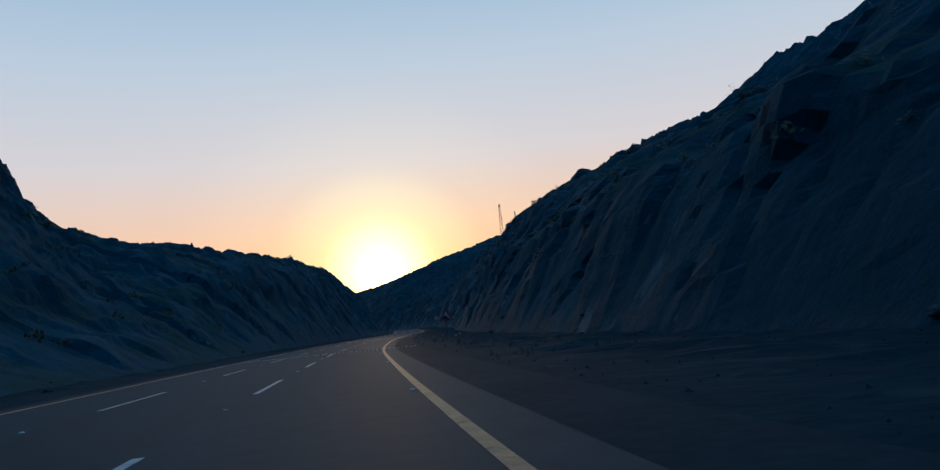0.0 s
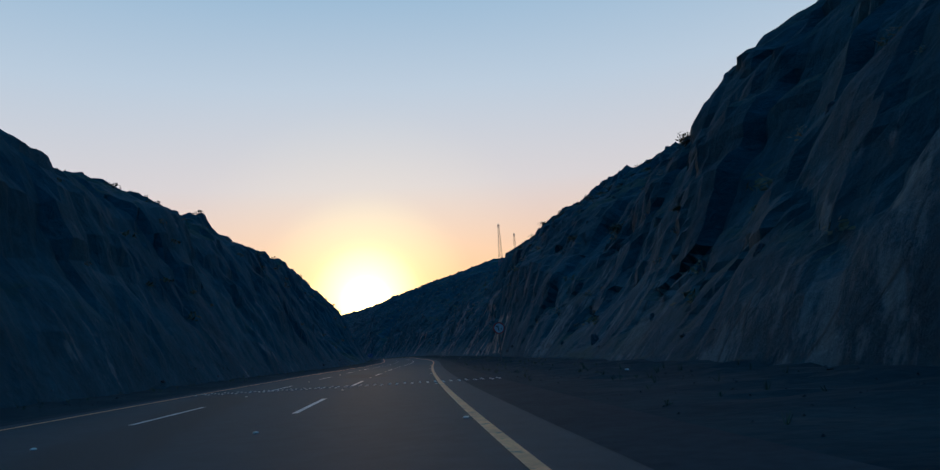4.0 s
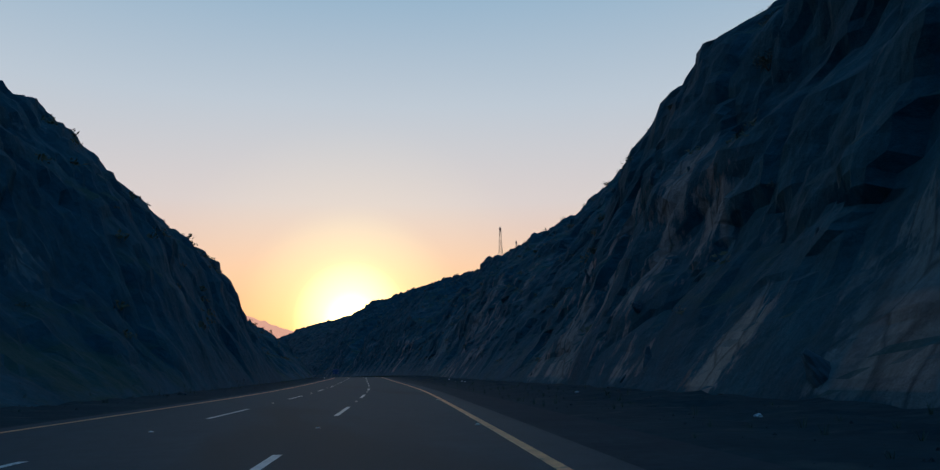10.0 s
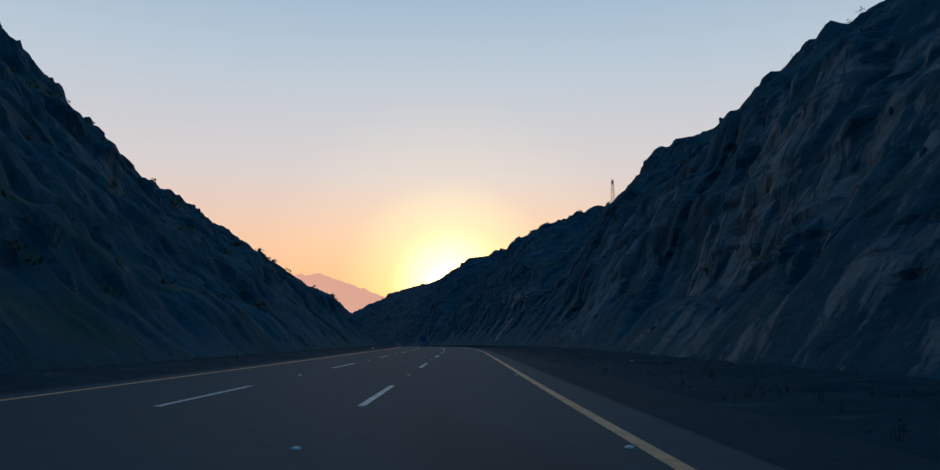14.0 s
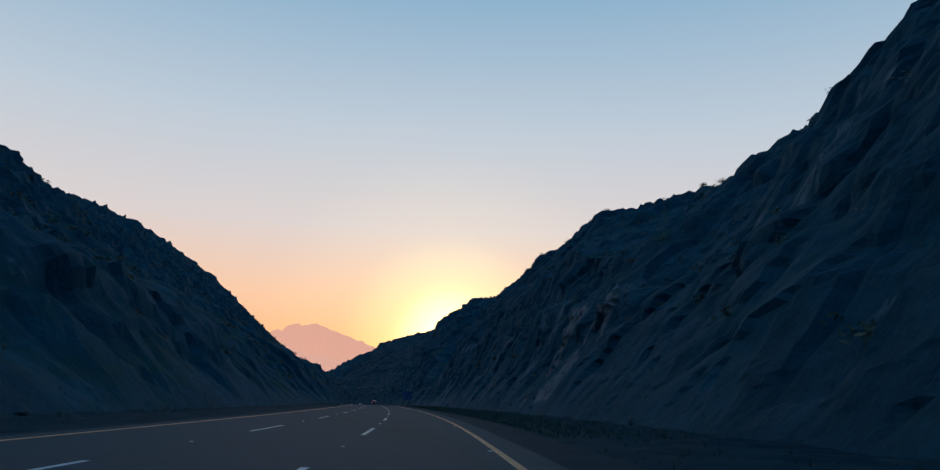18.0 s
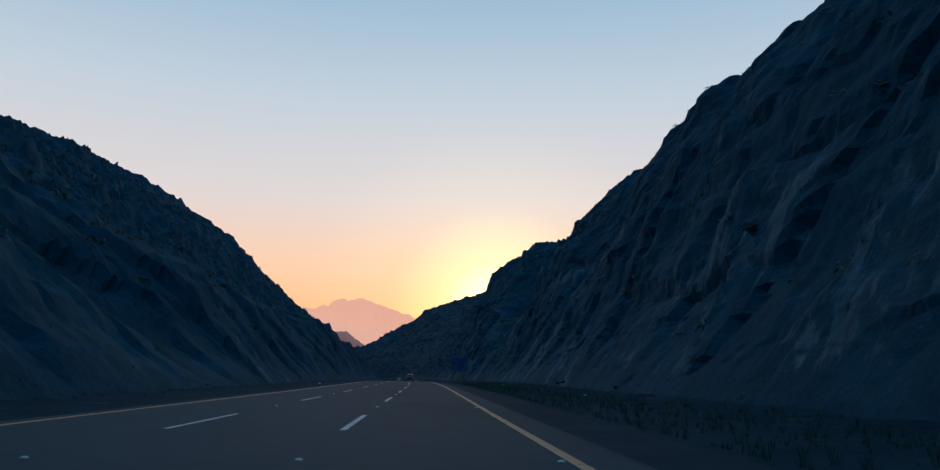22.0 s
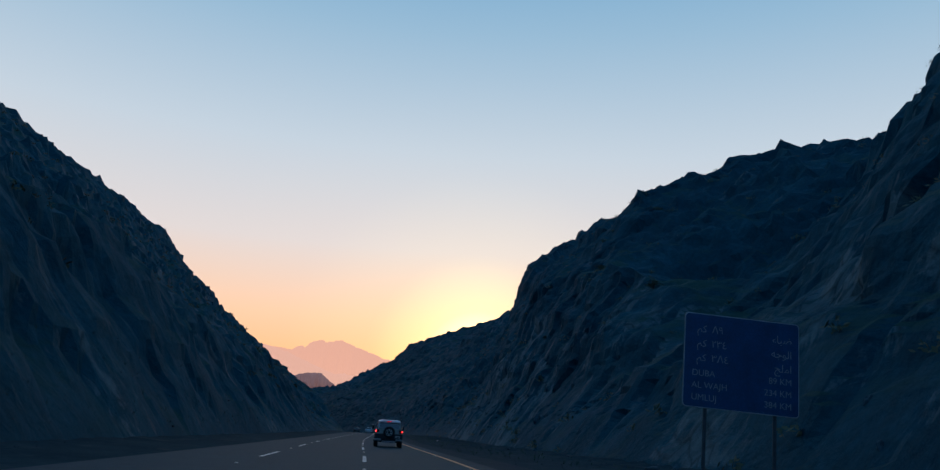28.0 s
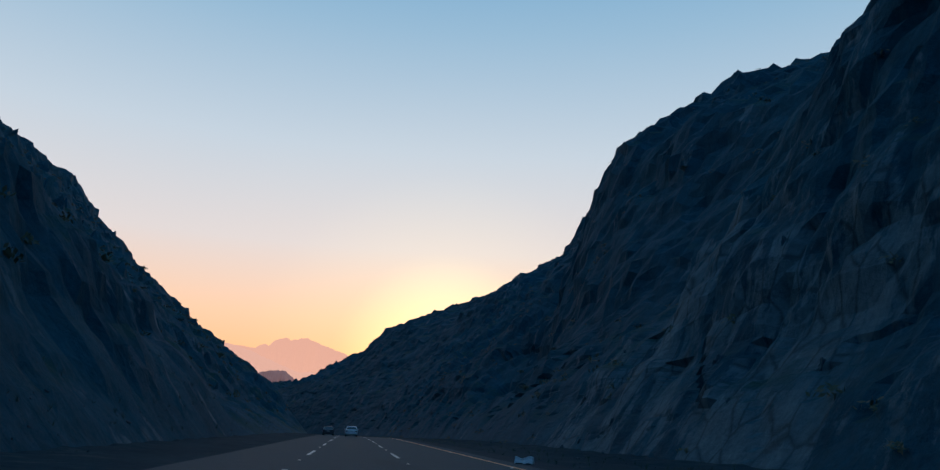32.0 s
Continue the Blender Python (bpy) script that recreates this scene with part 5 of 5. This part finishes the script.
# ---- lattice masts on the far ridge ----
def lattice_mast(m, h, w, label):
    mast = empty_thing("radio_mast", m, label, "radio mast")
    corner = [(-1, -1), (1, -1), (1, 1), (-1, 1)]
    n = 9

    def at(c, k):
        q = w * (1 - 0.72 * k / n) / 2
        return Vector((c[0] * q, c[1] * q, h * k / n))
    for c in corner:
        part("leg", tube_bm(at(c, 0), at(c, n), w * 0.022, w * 0.018, 6), MAST, mast)
    for k in range(n):
        bm = bmesh.new()
        for i in range(4):
            a, b = corner[i], corner[(i + 1) % 4]
            tube_bm(at(a, k), at(b, k + 1), w * 0.011, sides=4, bm=bm)
            tube_bm(at(b, k), at(a, k + 1), w * 0.011, sides=4, bm=bm)
            tube_bm(at(a, k + 1), at(b, k + 1), w * 0.011, sides=4, bm=bm)
        part("bracing", bm, MAST, mast)
    part("platform", box_bm(-w * 0.17, w * 0.17, -w * 0.17, w * 0.17, h * 0.965, h * 0.985), MAST, mast)
    for i in range(3):
        a = radians(120 * i)
        part("antenna_panel", box_bm(math.cos(a) * w * 0.17 - 0.14, math.cos(a) * w * 0.17 + 0.14, math.sin(a) * w * 0.17 - 0.14, math.sin(a) * w * 0.17 + 0.14, h * 0.93, h * 1.02, 0.05), SIGN_WHITE, mast)


def on_slope(side, s, d, sink=0.0):
    x, y, z, tx, ty = (float(v) for v in road_at(s))
    hit = TREES[side].ray_cast(Vector((x + side * d * ty, y - side * d * tx, 400)), Vector((0, 0, -1)))[0]
    return hit - Vector((0, 0, sink))


def mast_at(x, y, base, top, w, label):
    lattice_mast(pose(x, y, base), top - base, w, label)


mast_at(275.8, 1057.9, 108.0, 171.1, 5.8, "tall red and white lattice radio mast on the ridge")
mast_at(326.7, 1134.3, 118.0, 170.5, 4.6, "shorter lattice radio mast on the ridge")


# ---- broken pale rock standing out of the slopes ----
OUTCROPS = [(1, 171, 186, 6.4, 9.0, 9), (1, 190, 214, 6.5, 11.0, 22), (1, 230, 256, 7.0, 16.0, 22), (1, 258, 284, 7.0, 15.0, 20),
            (1, 284, 310, 8.0, 20.0, 16), (1, 345, 370, 6.5, 12.0, 14), (1, 420, 448, 6.5, 14.0, 24), (1, 455, 490, 6.5, 13.0, 26), (1, 500, 535, 6.5, 13.0, 16), (1, 535, 575, 6.5, 16.0, 30),
            (1, 60, 135, 6.5, 13.0, 30), (-1, 120, 200, 13.5, 22.0, 24), (-1, 260, 420, 13.5, 24.0, 26), (-1, 440, 560, 13.5, 22.0, 22)]


def outcrop_mesh(seed):
    """A split, faceted boss of rock."""
    bm = bmesh.new()
    bmesh.ops.create_icosphere(bm, subdivisions=3, radius=0.5)
    for v in bm.verts:
        n = noise.voronoi(Vector((v.co.x * 3.2 + seed, v.co.y * 3.2, v.co.z * 1.8)))[0]
        v.co *= 0.72 + 0.4 * noise.noise(v.co * 2.1 + Vector((0, seed, 0))) + 0.45 * (n[1] - n[0])
    me = bpy.data.meshes.new("rock_outcrop")
    bm.to_mesh(me)
    bm.free()
    me.materials.append(ROCK_PALE)
    return me


bosses = [outcrop_mesh(k * 5.3) for k in range(8)]
rng = random.Random(5)
for side, s0, s1, d0, d1, count in OUTCROPS:
    for k in range(count * 2 // 3):
        s = (s0 + (s1 - s0) * 1.5 * (k + rng.uniform(0.0, 1.0)) / count) * UNIT
        d = (d0 + 2.0 + (d1 - d0) * rng.random() ** 1.5) * UNIT
        ob = new("rock_outcrop", rng.choice(bosses))
        size = min(0.3 + rng.expovariate(2.4), 1.4)
        ob.matrix_world = (Matrix.Translation(on_slope(side, s, d, 0.22 * size)) @ Matrix.Rotation(rng.uniform(0, 6.3), 4, "Z") @ Matrix.Rotation(rng.gauss(0, 0.35), 4, "X")
                           @ Matrix.Diagonal((size * rng.uniform(0.45, 0.9), size * rng.uniform(0.5, 0.9), size * rng.uniform(0.8, 1.8), 1)))
        ob.parent = HILLS[side]


# ---- boulders and rubble at the foot ----
def boulder_mesh(seed):
    bm = bmesh.new()
    bmesh.ops.create_icosphere(bm, subdivisions=3, radius=0.5)
    for v in bm.verts:
        n = noise.voronoi(v.co * 2.2 + Vector((seed, 0, 0)))[0]
        v.co *= 0.75 + 0.35 * noise.noise(v.co * 1.7 + Vector((0, seed, 0))) + 0.35 * (n[1] - n[0])
        v.co.z = max(v.co.z * 0.75, -0.22)
    me = bpy.data.meshes.new("boulder")
    bm.to_mesh(me)
    bm.free()
    me.materials.append(BOULDER)
    return me


stones = [boulder_mesh(k * 3.7) for k in range(7)]
rng = random.Random(11)
for k in range(190):
    side = 1 if rng.random() < 0.7 else -1
    s = rng.uniform(10, 860)
    d = (12.4 - abs(rng.gauss(0, 2.2))) if side > 0 else (14.5 - abs(rng.gauss(0, 1.2)))
    p = on_slope(side, s, d, 0.02)
    ob = new("boulder", rng.choice(stones))
    size = min(0.15 + rng.expovariate(6.0), 0.6)
    ob.matrix_world = Matrix.Translation(p + Vector((0, 0, size * 0.12))) @ Matrix.Rotation(rng.uniform(0, 6.3), 4, "Z") @ Matrix.Diagonal((size * rng.uniform(0.8, 1.3), size, size * rng.uniform(0.7, 1.1), 1))
    tagged(ob, "dark grey fallen boulder lying below the rock cutting", "boulder", "fallen boulders along the road")


def rubble():
    """Small broken stones strewn over both shoulders."""
    rg = random.Random(3)
    verts, faces = [], []
    base = [Vector((0.5, 0, -0.1)), Vector((0, 0.5, -0.1)), Vector((-0.5, 0, -0.1)), Vector((0, -0.5, -0.1)), Vector((0.1, 0.1, 0.5))]
    tri = [(0, 1, 4), (1, 2, 4), (2, 3, 4), (3, 0, 4)]
    for k in range(9000):
        side = 1 if rg.random() < 0.62 else -1
        s = rg.uniform(-5, 880)
        d = rg.uniform(4.5, 12.6) if side > 0 else rg.uniform(10.9, 15)
        p = on_slope(side, s, d)
        q = rg.uniform(0.025, 0.09) if rg.random() < 0.96 else rg.uniform(0.09, 0.17)
        a = rg.uniform(0, 6.3)
        o = len(verts)
        for b in base:
            verts.append((p.x + q * (b.x * math.cos(a) - b.y * math.sin(a)) * 1.3, p.y + q * (b.x * math.sin(a) + b.y * math.cos(a)), p.z + q * (b.z + rg.uniform(-0.1, 0.1))))
        faces += [tuple(o + i for i in f) for f in tri]
    tagged(new("rubble", mesh_from("rubble", verts, faces, BOULDER)), "small broken stones strewn along the road's shoulders", "stones", kind="stuff")


rubble()


# ---- shrubs and dry grass ----
def shrub_proto(seed):
    rg = random.Random(seed)
    bush = empty_thing("shrub", pose(0, 0, -60), "low dry olive-green shrub on the rocky slope", "shrub", "shrubs on the slopes")
    stems = bmesh.new()
    tips = []
    for k in range(7):
        a, lean = rg.uniform(0, 6.3), rg.uniform(0.2, 0.75)
        tip = Vector((math.cos(a) * lean * 0.7, math.sin(a) * lean * 0.7, rg.uniform(0.45, 0.85)))
        tube_bm((0, 0, -0.15), tip, 0.03, 0.008, 5, stems)
        tips.append(tip)
    part("stems", stems, TWIG, bush)
    leaves = bmesh.new()
    for k in range(420):
        t = rg.choice(tips)
        c = t * rg.uniform(0.55, 1.08) + Vector((rg.gauss(0, 0.19), rg.gauss(0, 0.19), rg.gauss(0, 0.13)))
        u = Vector((rg.gauss(0, 1), rg.gauss(0, 1), rg.gauss(0, 1))).normalized()
        w = u.orthogonal().normalized()
        l, b = rg.uniform(0.04, 0.085), rg.uniform(0.02, 0.04)
        leaves.faces.new([leaves.verts.new(c + u * l), leaves.verts.new(c + w * b), leaves.verts.new(c - u * l), leaves.verts.new(c - w * b)])
    part("leaves", leaves, LEAF, bush)
    return bush


shrubs = [shrub_proto(k) for k in range(4)]
rng = random.Random(21)
for k in range(280):
    side = 1 if rng.random() < 0.55 else -1
    s = rng.uniform(20, 900)
    d = rng.uniform(16, 90) if side > 0 else rng.uniform(20, 90)
    p = on_slope(side, s, d, 0.05)
    size = rng.uniform(0.5, 1.25)
    m = Matrix.Translation(p) @ Matrix.Rotation(rng.uniform(0, 6.3), 4, "Z")
    ob = shrubs[k % 4] if k < 4 else copy_thing(shrubs[k % 4], m)
    ob.matrix_world = m @ Matrix.Diagonal((size * rng.uniform(0.9, 1.3), size, size * rng.uniform(0.7, 1.0), 1))


rng = random.Random(33)
for k in range(90):
    s, d = rng.uniform(120, 330), rng.uniform(22, 52)
    size = rng.uniform(0.6, 1.5)
    m = Matrix.Translation(on_slope(1, s, d, 0.05)) @ Matrix.Rotation(rng.uniform(0, 6.3), 4, "Z")
    copy_thing(shrubs[k % 4], m).matrix_world = m @ Matrix.Diagonal((size * rng.uniform(0.9, 1.3), size, size * rng.uniform(0.7, 1.0), 1))


def grass_strip():
    rg = random.Random(8)
    verts, faces = [], []
    for k in range(5500):
        zone = rg.random()
        if zone < 0.6:
            s, d, side = rg.uniform(455, 630), 7.0 + rg.gauss(0, 1.9), 1
        elif zone < 0.85:
            s, d, side = rg.uniform(20, 880), 7.5 + rg.gauss(0, 1.9), 1
        else:
            s, d, side = rg.uniform(100, 880), 12.4 + abs(rg.gauss(0, 1.5)), -1
        p = on_slope(side, s, max(d, 4.7))
        h = rg.uniform(0.08, 0.30)
        for q in range(9):
            a, lean = rg.uniform(0, 6.3), rg.uniform(0.02, 0.16)
            r = Vector((math.cos(a), math.sin(a), 0))
            w = Vector((-r.y, r.x, 0)) * 0.007
            o = len(verts)
            c = p + r * rg.uniform(0, 0.08)
            verts += [c - w, c + w, c + r * lean + Vector((0, 0, h))]
            faces.append((o, o + 1, o + 2))
    tagged(new("dry_grass", mesh_from("dry_grass", verts, faces, GRASS)), "thin tufts of dry green grass along the shoulder", "grass", kind="stuff")


grass_strip()


def scrub():
    """Low dry tussocks all over both slopes, too many to count."""
    rg = random.Random(14)
    verts, faces = [], []
    for k in range(11000):
        side = 1 if rg.random() < 0.5 else -1
        s = rg.uniform(0, 1020)
        d = rg.uniform(13, 105) if side > 0 else rg.uniform(17, 105)
        if noise.noise(Vector((s * 0.05, d * 0.09, side * 4.0))) < rg.uniform(-0.5, 0.25):
            continue
        p = on_slope(side, s, d)
        size = rg.uniform(0.3, 1.0)
        for q in range(24):
            a, lean = rg.uniform(0, 6.3), rg.uniform(0.0, 0.9)
            c = p + Vector((math.cos(a) * lean, math.sin(a) * lean, rg.uniform(0.1, 0.85) * (1 - 0.6 * lean))) * size
            u = Vector((rg.gauss(0, 1), rg.gauss(0, 1), rg.gauss(0.4, 1))).normalized()
            w = u.orthogonal().normalized() * size * rg.uniform(0.07, 0.14)
            u = u * size * rg.uniform(0.14, 0.3)
            o = len(verts)
            verts += [c - u, c + w, c + u, c - w]
            faces.append((o, o + 1, o + 2, o + 3))
    tagged(new("scrub", mesh_from("scrub", verts, faces, LEAF)), "low dry olive tussocks scattered over the rocky slopes", "scrub", kind="stuff")


scrub()


# ---- loose things by the road ----
def crumpled(seed, size):
    bm = bmesh.new()
    bmesh.ops.create_icosphere(bm, subdivisions=2, radius=0.5)
    for v in bm.verts:
        v.co *= 0.8 + 0.5 * noise.noise(v.co * 3 + Vector((seed, 0, 0)))
        v.co.z = max(v.co.z * 0.55, -0.1)
    bmesh.ops.scale(bm, vec=(size, size * 0.8, size), verts=bm.verts)
    me = bpy.data.meshes.new("litter")
    bm.to_mesh(me)
    bm.free()
    me.materials.append(LITTER)
    return me


for k, (s, d, size) in enumerate(((66.5, 5.6, 0.25), (57.0, 6.2, 0.35), (58.5, 6.6, 0.3), (86.0, 5.7, 0.2), (175.0, 5.2, 0.22), (190.0, 6.0, 0.25), (223.5, 5.8, 0.3), (224.2, 5.4, 0.22), (222.5, 5.9, 0.2),
                                (236.0, 6.2, 0.22), (255.0, 5.6, 0.25), (280.0, 5.9, 0.2), (392.0, 5.8, 0.22), (423.0, 5.9, 0.25), (466.0, 5.6, 0.2), (537.0, 5.4, 0.25), (300.0, -11.2, 0.25), (420.0, -11.0, 0.3))):
    ob = new("litter", crumpled(k * 1.7, size))
    side = 1 if d > 0 else -1
    ob.matrix_world = Matrix.Translation(on_slope(side, s * UNIT, abs(d) * (UNIT if d > 0 else 1.0)) + Vector((0, 0, 0.06 * size + 0.02)))
    tagged(ob, "crumpled white plastic litter lying on the gravel shoulder", "litter", "litter along the shoulder")


def broken_barrier(m):
    """A white road barrier of moulded plastic, crushed and lying over."""
    ob = empty_thing("road_barrier", m, "crushed white plastic road barrier lying on the shoulder", "barrier")
    prof = [(-0.28, 0.0), (-0.24, 0.12), (-0.10, 0.30), (-0.06, 0.46), (0.06, 0.47), (0.10, 0.30), (0.24, 0.12), (0.28, 0.0)]
    rings = []
    for i in range(9):
        y = -0.6 + 1.2 * i / 8
        sag = 0.10 * math.sin(i * 1.3)
        rings.append([Vector((x + sag, y, max(z * (0.85 + 0.2 * math.sin(i * 0.9)), 0.0))) for x, z in prof])
    part("shell", loft_bm(rings), LITTER, ob)
    part("foot", box_bm(-0.32, 0.32, -0.5, 0.5, -0.02, 0.05, 0.015), TRIM, ob)


broken_barrier(place(794.0, 2.9, 0.02, 62) @ Matrix.Diagonal((0.6, 0.6, 0.6, 1)))


# ---- glazed studs on the road ----
def stud_mesh():
    """A low white glazed dome on a thin foot."""
    bm = bmesh.new()
    rows = []
    for q, h in ((1.0, 0.0), (1.0, 0.006), (0.93, 0.016), (0.78, 0.026), (0.5, 0.033), (0.2, 0.036)):
        rows.append([bm.verts.new((0.056 * q * math.cos(k * math.pi / 7), 0.045 * q * math.sin(k * math.pi / 7), h * 0.8)) for k in range(14)])
    for a, b in zip(rows, rows[1:]):
        for k in range(14):
            bm.faces.new((a[k], a[(k + 1) % 14], b[(k + 1) % 14], b[k]))
    bm.faces.new(rows[-1])
    me = bpy.data.meshes.new("road_stud")
    bm.to_mesh(me)
    bm.free()
    me.materials.append(STUD)
    me.polygons.foreach_set("use_smooth", [True] * len(me.polygons))
    return me


dome = stud_mesh()


def stud(s, d):
    ob = new("road_stud", dome)
    ob.matrix_world = place(s, d, 0.002)
    ob.parent = road


for s0, skew in ((57.1, 0.17), (128.7, 0.36)):
    for row in range(4):
        for k in range(21):
            d = -8.6 + k * 0.62 + (0.31 if row % 2 else 0.0)
            stud(s0 + 0.3 + row * 0.52 - skew * d, d)
for lane in (1.62, -1.85, -5.35):
    for k in range(-4, 60):
        stud(dash_start(k) + 11.7, lane)
